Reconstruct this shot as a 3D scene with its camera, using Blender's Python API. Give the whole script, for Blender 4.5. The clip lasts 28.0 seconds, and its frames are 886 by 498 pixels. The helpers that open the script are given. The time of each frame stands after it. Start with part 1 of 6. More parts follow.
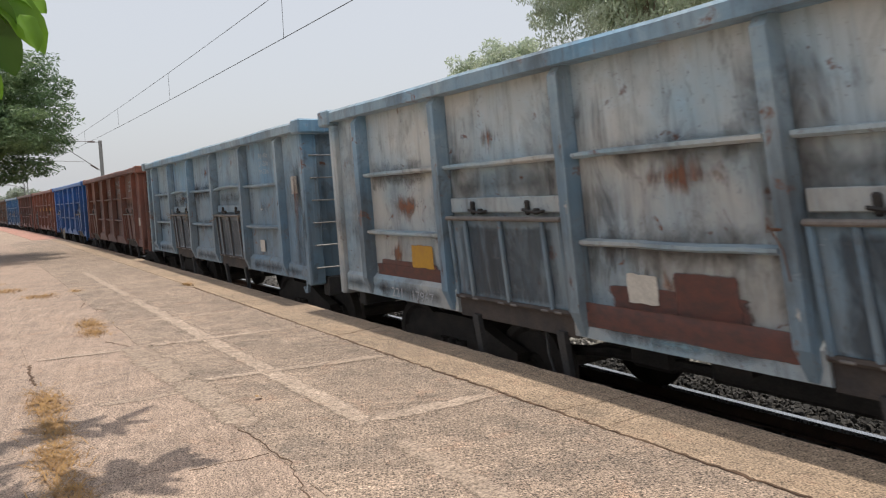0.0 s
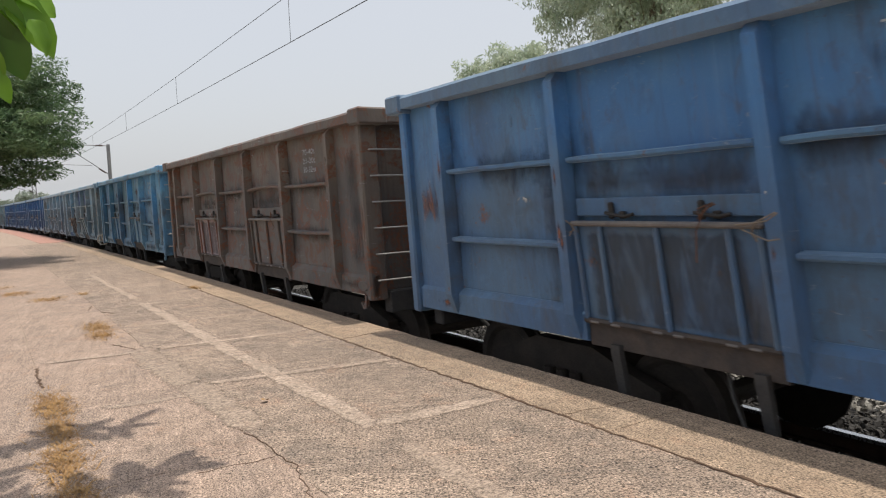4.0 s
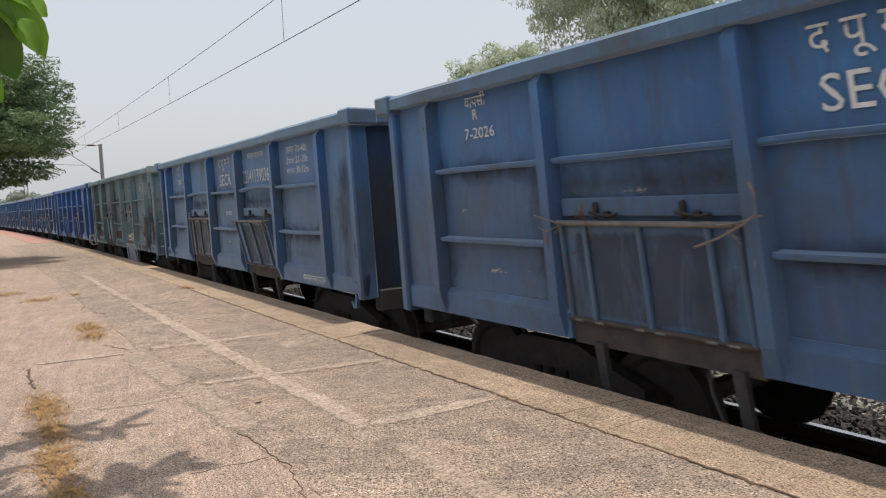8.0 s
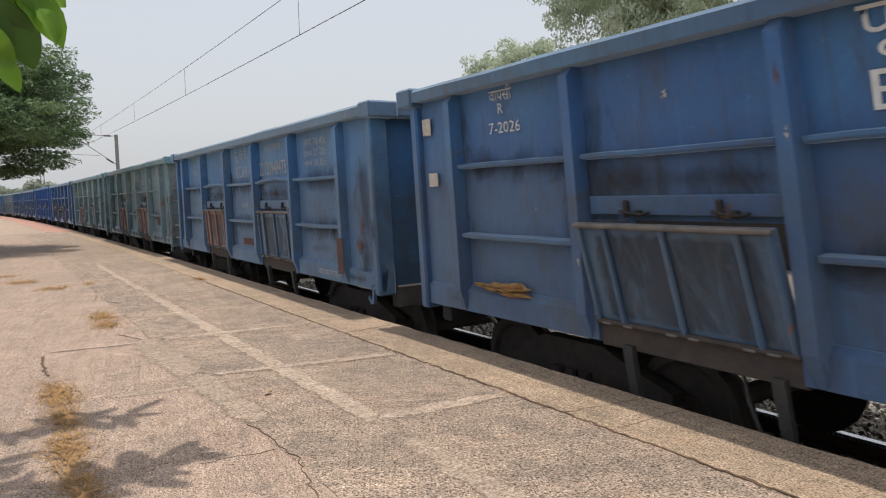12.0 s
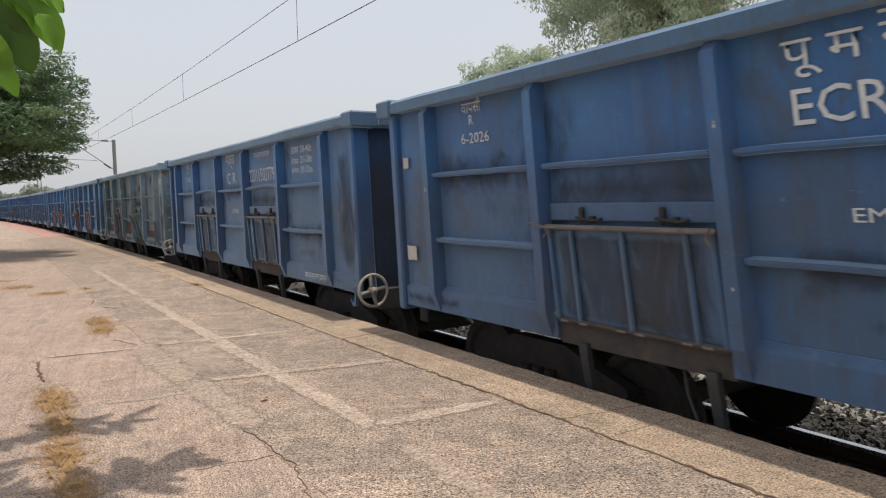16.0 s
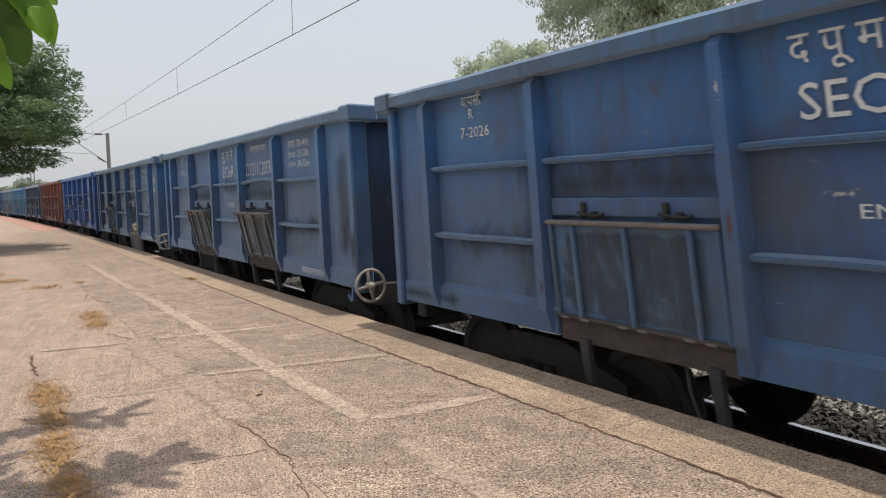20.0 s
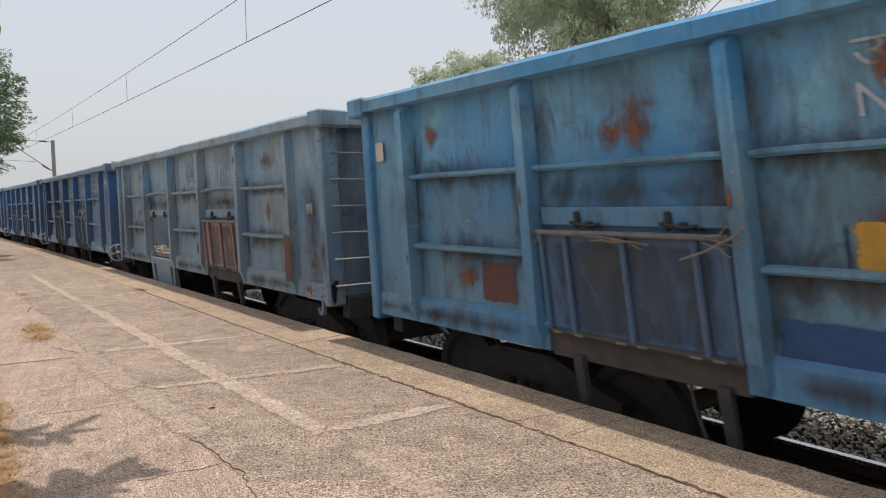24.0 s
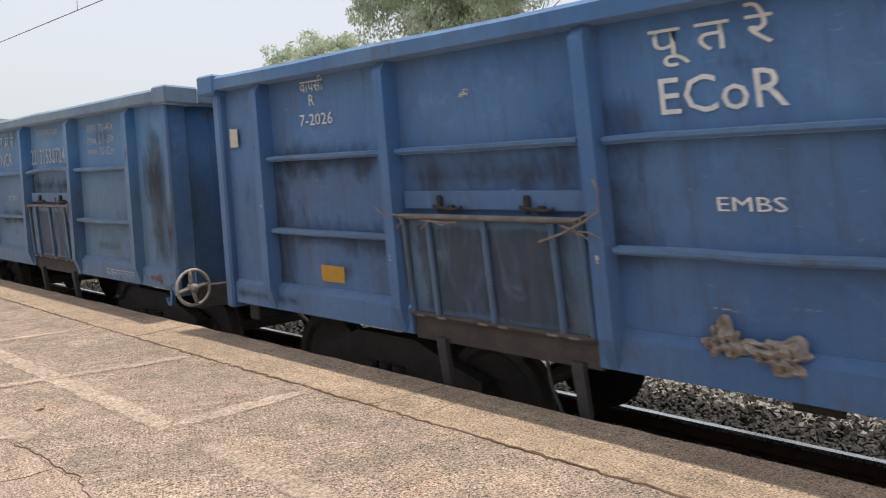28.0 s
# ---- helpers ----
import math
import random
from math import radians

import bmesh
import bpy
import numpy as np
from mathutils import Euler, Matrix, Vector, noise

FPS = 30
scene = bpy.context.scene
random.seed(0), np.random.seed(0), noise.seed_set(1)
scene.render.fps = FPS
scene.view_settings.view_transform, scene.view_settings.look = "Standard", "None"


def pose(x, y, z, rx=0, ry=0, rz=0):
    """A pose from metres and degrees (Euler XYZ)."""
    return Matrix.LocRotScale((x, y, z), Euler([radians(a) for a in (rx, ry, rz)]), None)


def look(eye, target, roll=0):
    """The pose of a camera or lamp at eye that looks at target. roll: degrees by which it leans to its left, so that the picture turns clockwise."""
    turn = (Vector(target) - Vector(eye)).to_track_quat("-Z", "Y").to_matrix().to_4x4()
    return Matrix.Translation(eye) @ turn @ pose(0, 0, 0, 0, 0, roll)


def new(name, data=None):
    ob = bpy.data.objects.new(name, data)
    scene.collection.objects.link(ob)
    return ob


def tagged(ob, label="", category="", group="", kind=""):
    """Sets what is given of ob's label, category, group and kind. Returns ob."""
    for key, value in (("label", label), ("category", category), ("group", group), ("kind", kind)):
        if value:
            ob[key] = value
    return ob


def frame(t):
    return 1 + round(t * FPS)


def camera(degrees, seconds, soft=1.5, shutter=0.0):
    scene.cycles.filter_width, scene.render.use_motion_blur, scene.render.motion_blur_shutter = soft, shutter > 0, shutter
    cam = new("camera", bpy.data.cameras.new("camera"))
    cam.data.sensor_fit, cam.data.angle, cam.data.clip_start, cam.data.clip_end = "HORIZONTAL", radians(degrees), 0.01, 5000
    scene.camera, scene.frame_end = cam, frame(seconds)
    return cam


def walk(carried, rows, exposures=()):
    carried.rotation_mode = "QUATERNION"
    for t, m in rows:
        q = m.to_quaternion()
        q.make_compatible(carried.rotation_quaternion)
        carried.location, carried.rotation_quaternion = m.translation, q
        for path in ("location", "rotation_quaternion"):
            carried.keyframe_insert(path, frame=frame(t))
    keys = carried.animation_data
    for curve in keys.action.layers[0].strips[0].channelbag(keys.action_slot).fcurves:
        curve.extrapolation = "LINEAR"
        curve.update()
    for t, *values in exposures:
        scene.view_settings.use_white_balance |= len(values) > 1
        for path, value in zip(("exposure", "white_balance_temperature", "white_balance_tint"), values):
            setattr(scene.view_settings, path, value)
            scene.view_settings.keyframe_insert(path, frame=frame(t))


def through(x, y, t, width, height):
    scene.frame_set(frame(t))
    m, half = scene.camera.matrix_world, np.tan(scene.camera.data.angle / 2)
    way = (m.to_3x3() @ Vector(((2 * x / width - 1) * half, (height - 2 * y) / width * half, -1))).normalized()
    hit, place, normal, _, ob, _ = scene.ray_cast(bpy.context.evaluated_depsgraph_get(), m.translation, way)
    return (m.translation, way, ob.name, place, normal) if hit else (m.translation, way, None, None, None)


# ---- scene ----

# camera: held by hand at one spot on the platform, turning a little
cam = camera(64.6, 28.0, soft=1.15, shutter=0.734)
# the phone reads its sensor from the top row down while the train rolls on
scene.cycles.rolling_shutter_type, scene.cycles.rolling_shutter_duration = "TOP", 0.05
EYE = (0.0, 0.0, 1.38)
# seconds, degrees to the side of the track's line, pitch, lean of the picture
TURNS = [
    (0, 33.51, -4.53, 2.37), (0.5, 33.34, -4.62, 2.37), (1, 33.29, -4.38, 2.43), (1.5, 33.15, -4.41, 2.52), (2, 32.93, -4.44, 2.46),
    (2.5, 33.05, -4.33, 2.40), (3, 33.08, -4.33, 2.39), (3.5, 33.08, -4.22, 2.36), (5.5, 32.83, -4.34, 2.39), (6, 33.24, -4.53, 2.21),
    (6.5, 33.38, -4.48, 2.29), (7, 33.50, -4.32, 2.26), (7.5, 33.77, -4.22, 2.33), (8, 33.53, -4.25, 2.36), (8.5, 33.95, -4.39, 2.28),
    (9, 33.73, -4.53, 2.27), (9.5, 33.62, -4.81, 1.94), (10, 33.29, -5.01, 1.44), (10.5, 32.77, -4.90, 1.37), (11, 32.73, -4.80, 1.30),
    (11.5, 32.43, -4.75, 1.27), (12, 32.57, -4.57, 1.44), (12.5, 32.83, -4.43, 1.37), (14.5, 32.61, -4.15, 1.35), (15, 32.56, -4.16, 1.33),
    (15.5, 32.74, -4.20, 1.22), (16, 32.80, -4.07, 1.24), (16.5, 32.95, -3.88, 1.10), (17, 33.09, -4.18, 1.24), (17.5, 33.37, -4.45, 1.06),
    (18, 33.37, -4.53, 1.15), (18.5, 33.23, -4.57, 0.99), (19, 32.87, -4.64, 1.22), (19.5, 32.90, -4.61, 1.10), (20, 33.20, -4.51, 1.06),
    (20.5, 33.20, -4.18, 1.21), (21, 34.03, -3.78, 1.18), (21.5, 34.15, -3.79, 1.12), (23.5, 36.13, -3.74, 0.92), (24, 36.77, -3.82, 1.01),
    (24.5, 36.03, -3.83, 1.11), (25, 35.84, -3.69, 1.14), (25.5, 34.75, -3.78, 1.37), (26, 34.63, -3.97, 1.36), (26.5, 35.62, -3.98, 1.50),
    (27, 37.27, -3.83, 1.42), (27.5, 39.55, -3.74, 1.30), (27.6, 40.80, -3.94, 1.24), (27.7, 42.55, -4.25, 1.15), (27.8, 44.40, -4.60, 1.04),
    (27.9, 46.70, -5.05, 0.91), (28, 48.53, -5.34, 0.81), (28.1, 50.3, -5.6, 0.7)]


def aim(yaw, pitch, lean):
    a, p = radians(yaw), radians(pitch)
    way = Vector((math.sin(a) * math.cos(p), math.cos(a) * math.cos(p), math.sin(p)))
    return look(EYE, Vector(EYE) + way * 10, -lean)


walk(cam, [(t, aim(a, p, r)) for t, a, p, r in TURNS], [(0, 0.0), (27.3, 0.0), (28, 0.22), (28.1, 0.24)])

# ---- light: a hazy midday sky, the sun almost overhead and beyond the train ----
SUN_WAY = Vector((0.125, -0.075, 1.0)).normalized()
world = bpy.data.worlds.new("sky")
scene.world = world
world.use_nodes = True
wn, wl = world.node_tree.nodes, world.node_tree.links
sky = wn.new("ShaderNodeTexSky")
sky.sky_type, sky.sun_disc = "NISHITA", False
sky.sun_elevation = math.asin(SUN_WAY.z)
sky.sun_rotation = math.atan2(SUN_WAY.x, SUN_WAY.y)
sky.air_density, sky.dust_density, sky.ozone_density, sky.altitude = 1.0, 6.0, 1.0, 50
haze = wn.new("ShaderNodeMix")
haze.data_type = "RGBA"
haze.inputs["Factor"].default_value = 0.62
haze.inputs["B"].default_value = (6.6, 6.75, 7.0, 1)
wl.new(sky.outputs["Color"], haze.inputs["A"])
wl.new(haze.outputs["Result"], wn["Background"].inputs["Color"])
wn["Background"].inputs["Strength"].default_value = 0.135
sun = new("sun", bpy.data.lights.new("sun", "SUN"))
sun.data.energy, sun.data.angle, sun.data.color = 3.5, radians(0.8), (1.0, 0.92, 0.81)
sun.matrix_world = look(SUN_WAY * 60, (0, 0, 0))

# ---- plan ----
RAIL = -0.77            # top of the rails under the platform
TRACK = 5.22            # the track's centre line
EDGE = 3.54             # platform edge
BEND, RADIUS = 12.0, 1300.0
LENGTH = {"long": 9.96, "short": 9.66}         # over the end walls
PITCH = {"long": 10.875, "short": 10.53}       # from one near end to the next


def line(s, side=0.0):
    """A place beside the track's centre line, s metres along it: x, y and the heading."""
    if s < BEND:
        return TRACK + side, s, 0.0
    a = (s - BEND) / RADIUS
    return (TRACK - RADIUS * (1 - math.cos(a)) + side * math.cos(a), BEND + RADIUS * math.sin(a) + side * math.sin(a), a)


# ---- materials ----
def nodes_of(name):
    m = bpy.data.materials.new(name)
    m.use_nodes = True
    nt = m.node_tree
    return m, nt, nt.nodes["Principled BSDF"]


class Nodes:
    """Short hand for building a node tree."""

    def __init__(self, nt):
        self.nt = nt
        self.coord = nt.nodes.new("ShaderNodeTexCoord").outputs["Object"]

    def link(self, a, b):
        self.nt.links.new(a, b)

    def shifted(self, scale=(1, 1, 1), random_shift=0.0):
        mp = self.nt.nodes.new("ShaderNodeMapping")
        mp.inputs["Scale"].default_value = scale
        self.link(self.coord, mp.inputs["Vector"])
        if random_shift:
            info = self.nt.nodes.new("ShaderNodeObjectInfo")
            mul = self.nt.nodes.new("ShaderNodeMath")
            mul.operation = "MULTIPLY"
            mul.inputs[1].default_value = random_shift
            self.link(info.outputs["Random"], mul.inputs[0])
            comb = self.nt.nodes.new("ShaderNodeCombineXYZ")
            for k in "XYZ":
                self.link(mul.outputs[0], comb.inputs[k])
            self.link(comb.outputs[0], mp.inputs["Location"])
        return mp.outputs["Vector"]

    def noise(self, vector, scale, detail=4, rough=0.55, distort=0.0):
        n = self.nt.nodes.new("ShaderNodeTexNoise")
        n.inputs["Scale"].default_value = scale
        n.inputs["Detail"].default_value = detail
        n.inputs["Roughness"].default_value = rough
        n.inputs["Distortion"].default_value = distort
        self.link(vector, n.inputs["Vector"])
        return n.outputs["Fac"]

    def ramp(self, fac, a, b, lo=0.0, hi=1.0):
        r = self.nt.nodes.new("ShaderNodeMapRange")
        r.inputs["From Min"].default_value, r.inputs["From Max"].default_value = a, b
        r.inputs["To Min"].default_value, r.inputs["To Max"].default_value = lo, hi
        self.link(fac, r.inputs["Value"])
        return r.outputs["Result"]

    def mix(self, fac, a, b):
        m = self.nt.nodes.new("ShaderNodeMix")
        m.data_type = "RGBA"
        for k, v in (("A", a), ("B", b)):
            if isinstance(v, tuple):
                m.inputs[k].default_value = (*v, 1)
            else:
                self.link(v, m.inputs[k])
        if isinstance(fac, float):
            m.inputs["Factor"].default_value = fac
        else:
            self.link(fac, m.inputs["Factor"])
        return m.outputs["Result"]

    def times(self, a, b):
        m = self.nt.nodes.new("ShaderNodeMath")
        m.operation = "MULTIPLY"
        self.link(a, m.inputs[0])
        if isinstance(b, float):
            m.inputs[1].default_value = b
        else:
            self.link(b, m.inputs[1])
        return m.outputs[0]

    def bump(self, height, strength, distance, bsdf):
        b = self.nt.nodes.new("ShaderNodeBump")
        b.inputs["Strength"].default_value, b.inputs["Distance"].default_value = strength, distance
        self.link(height, b.inputs["Height"])
        self.link(b.outputs["Normal"], bsdf.inputs["Normal"])


RUST, RUST_DARK, DUST = (0.17, 0.062, 0.028), (0.07, 0.03, 0.018), (0.14, 0.13, 0.12)


def paint(name, base, faded, wear=0.3, rust=0.15, dust=0.35, rough=0.55, grime=0.4, film=0.5):
    """Wagon paint: sun-faded patches, grime streaks, coal dust and painted shade low down, scrapes, and rust that
    breaks through.
    """
    m, nt, bsdf = nodes_of(name)
    n = Nodes(nt)
    v = n.shifted((1, 1, 1), 37.0)
    vs = n.shifted((4.0, 4.0, 0.3), 19.0)
    scr = n.shifted((1.0, 2.2, 7.0), 23.0)
    big = n.noise(v, 0.9, 3, 0.5)
    mid = n.noise(v, 3.2, 6, 0.68, 0.9)
    fine = n.noise(v, 26.0, 4, 0.65)
    col = n.mix(n.ramp(big, 0.62 - 0.4 * wear, 0.78 - 0.25 * wear), base, faded)
    col = n.mix(n.ramp(mid, 0.35, 0.62, 0.55 * wear, 0.0), col, tuple(k * 0.62 for k in base))
    col = n.mix(n.ramp(mid, 0.56, 0.72, 0.0, 0.6 * wear), col, tuple(min(1.0, k * 1.5 + 0.03) for k in faded))
    sep = nt.nodes.new("ShaderNodeSeparateXYZ")
    n.link(n.coord, sep.inputs[0])
    # coal dust, with shade towards the sill put into the same dark tone
    low = n.ramp(sep.outputs["Z"], 2.62, 2.05, 0.12, 1.0)
    col = n.mix(n.times(n.times(low, n.ramp(mid, 0.28, 0.62, 0.45, 1.0)), min(0.85, dust * 1.35)), col, (0.040, 0.045, 0.052))
    streak = n.noise(vs, 2.0, 5, 0.65)
    col = n.mix(n.ramp(streak, 0.54, 0.74, 0.0, 0.3 + dust * 0.5), col, (0.03, 0.034, 0.042))
    col = n.mix(n.ramp(streak, 0.42, 0.26, 0.0, 0.12 + dust * 0.3), col, (0.13, 0.145, 0.165))
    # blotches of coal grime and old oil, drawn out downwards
    blot = n.noise(n.shifted((1.0, 1.0, 0.55), 29.0), 1.5, 7, 0.68, 0.5)
    col = n.mix(n.ramp(blot, 0.50, 0.68, 0.0, grime), col, (0.038, 0.034, 0.032))
    blot = n.noise(n.shifted((1.0, 1.6, 0.8), 43.0), 4.0, 6, 0.7, 0.7)
    col = n.mix(n.ramp(blot, 0.56, 0.70, 0.0, grime * 0.9), col, (0.06, 0.05, 0.044))
    # thin runs of rust and dust washed down by rain, and specks where the paint has lifted
    thin = n.noise(n.shifted((15.0, 15.0, 0.45), 61.0), 1.0, 5, 0.65)
    col = n.mix(n.ramp(thin, 0.58, 0.70, 0.0, 0.16 + 0.4 * rust), col, (0.085, 0.058, 0.045))
    col = n.mix(n.ramp(thin, 0.40, 0.30, 0.0, 0.2 * wear + 0.06), col, tuple(min(1.0, k * 1.25 + 0.04) for k in faded))
    speck = n.times(n.ramp(n.noise(n.shifted((1.0, 1.0, 1.0), 71.0), 34.0, 3, 0.6), 0.66, 0.69), n.ramp(big, 0.38, 0.6))
    col = n.mix(n.times(speck, min(0.85, 0.3 + rust)), col, RUST_DARK)
    chips = n.times(n.ramp(mid, 0.71 - 0.22 * rust, 0.75 - 0.2 * rust), n.ramp(fine, 0.3, 0.6))
    col = n.mix(chips, col, n.mix(n.ramp(fine, 0.35, 0.65), RUST_DARK, RUST))
    scrape = n.times(n.ramp(n.noise(scr, 2.4, 6, 0.75, 1.6), 0.645, 0.662), n.ramp(fine, 0.36, 0.5))
    col = n.mix(n.times(scrape, 0.2 + 0.7 * rust), col, (0.34, 0.36, 0.38))
    n.link(col, bsdf.inputs["Base Color"])
    n.link(n.ramp(mid, 0.2, 0.8, rough - 0.14, rough + 0.25), bsdf.inputs["Roughness"])
    # sheen for dust at a glancing view; it also imitates haze on far wagons
    bsdf.inputs["Sheen Weight"].default_value = film
    bsdf.inputs["Sheen Roughness"].default_value = 0.55
    bsdf.inputs["Sheen Tint"].default_value = (0.68, 0.85, 1.0, 1)
    n.bump(n.noise(v, 9.0, 6, 0.65), 0.3, 0.014, bsdf)
    return m


def plain(name, a, b, scale=6.0, rough=0.7, metallic=0.0, bump=0.3, depth=0.01, shift=11.0, fine=60.0):
    m, nt, bsdf = nodes_of(name)
    n = Nodes(nt)
    v = n.shifted((1, 1, 1), shift)
    f = n.noise(v, scale, 5, 0.6, 0.4)
    g = n.noise(v, fine, 4, 0.6)
    col = n.mix(n.ramp(f, 0.3, 0.7), a, b)
    col = n.mix(n.ramp(g, 0.4, 0.75, 0.0, 0.45), col, tuple(c * 0.55 for c in a))
    n.link(col, bsdf.inputs["Base Color"])
    n.link(n.ramp(g, 0.2, 0.8, rough - 0.1, min(1.0, rough + 0.15)), bsdf.inputs["Roughness"])
    bsdf.inputs["Metallic"].default_value = metallic
    if bump:
        n.bump(g, bump, depth, bsdf)
    return m


PAINTS = {
    "navy": paint("navy_wagon_paint", (0.013, 0.094, 0.292), (0.030, 0.145, 0.35), 0.5, 0.04, 0.48, 0.55, 0.6),
    "slate": paint("slate_wagon_paint", (0.034, 0.072, 0.145), (0.075, 0.105, 0.16), 0.5, 0.12, 0.6, 0.55, 0.5, 0.3),
    "royal": paint("royal_wagon_paint", (0.009, 0.098, 0.38), (0.018, 0.132, 0.415), 0.4, 0.08, 0.36, 0.5, 0.35, 0.16),
    "mid": paint("mid_blue_wagon_paint", (0.033, 0.15, 0.372), (0.082, 0.22, 0.41), 0.5, 0.25, 0.45, 0.55, 0.55, 0.34),
    "fresh": paint("bright_mid_blue_wagon_paint", (0.036, 0.130, 0.335), (0.075, 0.18, 0.365), 0.5, 0.12, 0.24, 0.55, 0.42, 0.3),
    "sky": paint("sky_blue_wagon_paint", (0.055, 0.265, 0.535), (0.16, 0.35, 0.48), 0.6, 0.34, 0.4, 0.55, 0.75, 0.2),
    "light": paint("light_blue_wagon_paint", (0.14, 0.30, 0.46), (0.29, 0.36, 0.405), 0.8, 0.46, 0.4, 0.55, 0.65, 0.24),
    "pale": paint("pale_wagon_paint", (0.56, 0.55, 0.52), (0.30, 0.43, 0.53), 0.55, 0.42, 0.25, 0.6, 0.5, 0.12),
    "worn": paint("worn_wagon_paint", (0.135, 0.275, 0.395), (0.275, 0.32, 0.325), 0.75, 0.55, 0.3, 0.6, 0.6, 0.14),
    "green": paint("green_grey_wagon_paint", (0.12, 0.265, 0.36), (0.26, 0.335, 0.345), 0.6, 0.46, 0.35, 0.6, 0.7, 0.16),
    "brown": paint("brown_wagon_paint", (0.20, 0.062, 0.036), (0.24, 0.092, 0.058), 0.6, 0.12, 0.3, 0.65, 0.5, 0.1),
    "oxide": paint("oxide_wagon_paint", (0.205, 0.052, 0.026), (0.235, 0.072, 0.038), 0.5, 0.12, 0.25, 0.65, 0.5, 0.1),
    "rustbrown": paint("dark_brown_upright_paint", (0.10, 0.04, 0.03), (0.13, 0.065, 0.05), 0.5, 0.2, 0.3, 0.65, 0.5, 0.1),
    "umber": paint("umber_wagon_paint", (0.105, 0.085, 0.072), (0.20, 0.155, 0.12), 0.8, 1.0, 0.4, 0.7, 0.5, 0.12),
    "navydoor": paint("grimy_navy_door_paint", (0.026, 0.078, 0.17), (0.052, 0.10, 0.165), 0.3, 0.2, 0.0, 0.5, 0.8),
    "grey": paint("grey_door_paint", (0.05, 0.048, 0.05), (0.09, 0.078, 0.07), 0.5, 0.4, 0.0, 0.6, 0.8),
    "orange": paint("orange_door_paint", (0.30, 0.10, 0.045), (0.25, 0.11, 0.07), 0.5, 0.3, 0.2),
}
ENDS = paint("dark_navy_end_paint", (0.010, 0.048, 0.150), (0.020, 0.070, 0.175), 0.5, 0.08, 0.6, 0.6, 0.75, 0.2)


def dusty(c, share=0.35):
    return tuple(v * (1 - share) + d * share for v, d in zip(c, (0.098, 0.112, 0.13)))


RIMS = {
    "navy": paint("dusty_navy_rim_paint", dusty((0.010, 0.095, 0.255)), dusty((0.024, 0.142, 0.31)), 0.6, 0.15, 0.5, 0.65, 0.6),
    "mid": paint("dusty_mid_blue_rim_paint", dusty((0.034, 0.13, 0.30)), dusty((0.095, 0.20, 0.315)), 0.6, 0.25, 0.4, 0.65, 0.6),
}
RIMS["slate"] = RIMS["navy"]
LEG = plain("dark_grimy_steel", (0.031, 0.032, 0.035), (0.06, 0.054, 0.05), 5.0, 0.75)
DOOR_SILL = plain("dark_rusty_sill", (0.085, 0.066, 0.056), (0.036, 0.034, 0.036), 5.0, 0.85)
WORN_BAR = plain("worn_bar_steel", (0.20, 0.175, 0.16), (0.10, 0.095, 0.095), 8.0, 0.6)
BLACK_IRON = plain("black_greasy_iron", (0.012, 0.011, 0.011), (0.025, 0.02, 0.018), 8.0, 0.6)
ARROW_RED = plain("red_arrow_paint", (0.50, 0.07, 0.03), (0.40, 0.06, 0.03), 12.0, 0.7, bump=0.0)
TIP = plain("yellow_hose_tip", (0.60, 0.62, 0.08), (0.50, 0.50, 0.07), 12.0, 0.6, bump=0.0)
STEEL = plain("dark_underframe_steel", (0.036, 0.031, 0.027), (0.068, 0.053, 0.044), 5.0, 0.8)
RUSTY = plain("rusty_steel", (0.16, 0.075, 0.045), (0.09, 0.05, 0.035), 6.0, 0.85)
BARE = plain("bare_grey_steel", (0.42, 0.42, 0.42), (0.25, 0.24, 0.23), 9.0, 0.5, 0.3)
WHEEL = plain("white_painted_iron", (0.42, 0.40, 0.36), (0.17, 0.14, 0.12), 9.0, 0.6)
DUSTY = plain("dusty_wagon_floor", (0.27, 0.235, 0.205), (0.13, 0.11, 0.095), 2.6, 0.9, bump=0.6, depth=0.02, fine=22.0)
COAL_WALL = plain("coal_blackened_steel", (0.030, 0.027, 0.025), (0.065, 0.052, 0.044), 3.0, 0.85)
CRUMBS = plain("coal_crumbs", (0.035, 0.032, 0.03), (0.16, 0.135, 0.115), 3.0, 0.9, shift=40.0, fine=12.0)
RUBBER = plain("black_rubber", (0.03, 0.03, 0.03), (0.05, 0.048, 0.045), 9.0, 0.75)
LETTER = plain("white_lettering", (0.72, 0.73, 0.72), (0.52, 0.55, 0.58), 14.0, 0.7, bump=0.0)
FAINT = plain("faded_lettering", (0.48, 0.50, 0.52), (0.28, 0.32, 0.38), 18.0, 0.7, bump=0.0)
GHOST = plain("ghost_lettering", (0.12, 0.15, 0.2), (0.17, 0.2, 0.26), 18.0, 0.8, bump=0.0)
YELLOW = plain("yellow_notice", (0.62, 0.33, 0.035), (0.50, 0.24, 0.03), 12.0, 0.6, bump=0.0)
PAPER = plain("torn_paper", (0.62, 0.58, 0.52), (0.45, 0.42, 0.38), 16.0, 0.8, bump=0.1)
CLOTH = plain("dirty_cloth", (0.40, 0.36, 0.32), (0.14, 0.11, 0.09), 14.0, 0.9)
DARKTEXT = plain("dark_print", (0.10, 0.06, 0.02), (0.14, 0.08, 0.03), 16.0, 0.8, bump=0.0)
STRAW = plain("dry_straw", (0.42, 0.255, 0.10), (0.25, 0.14, 0.06), 9.0, 0.85, bump=0.0)


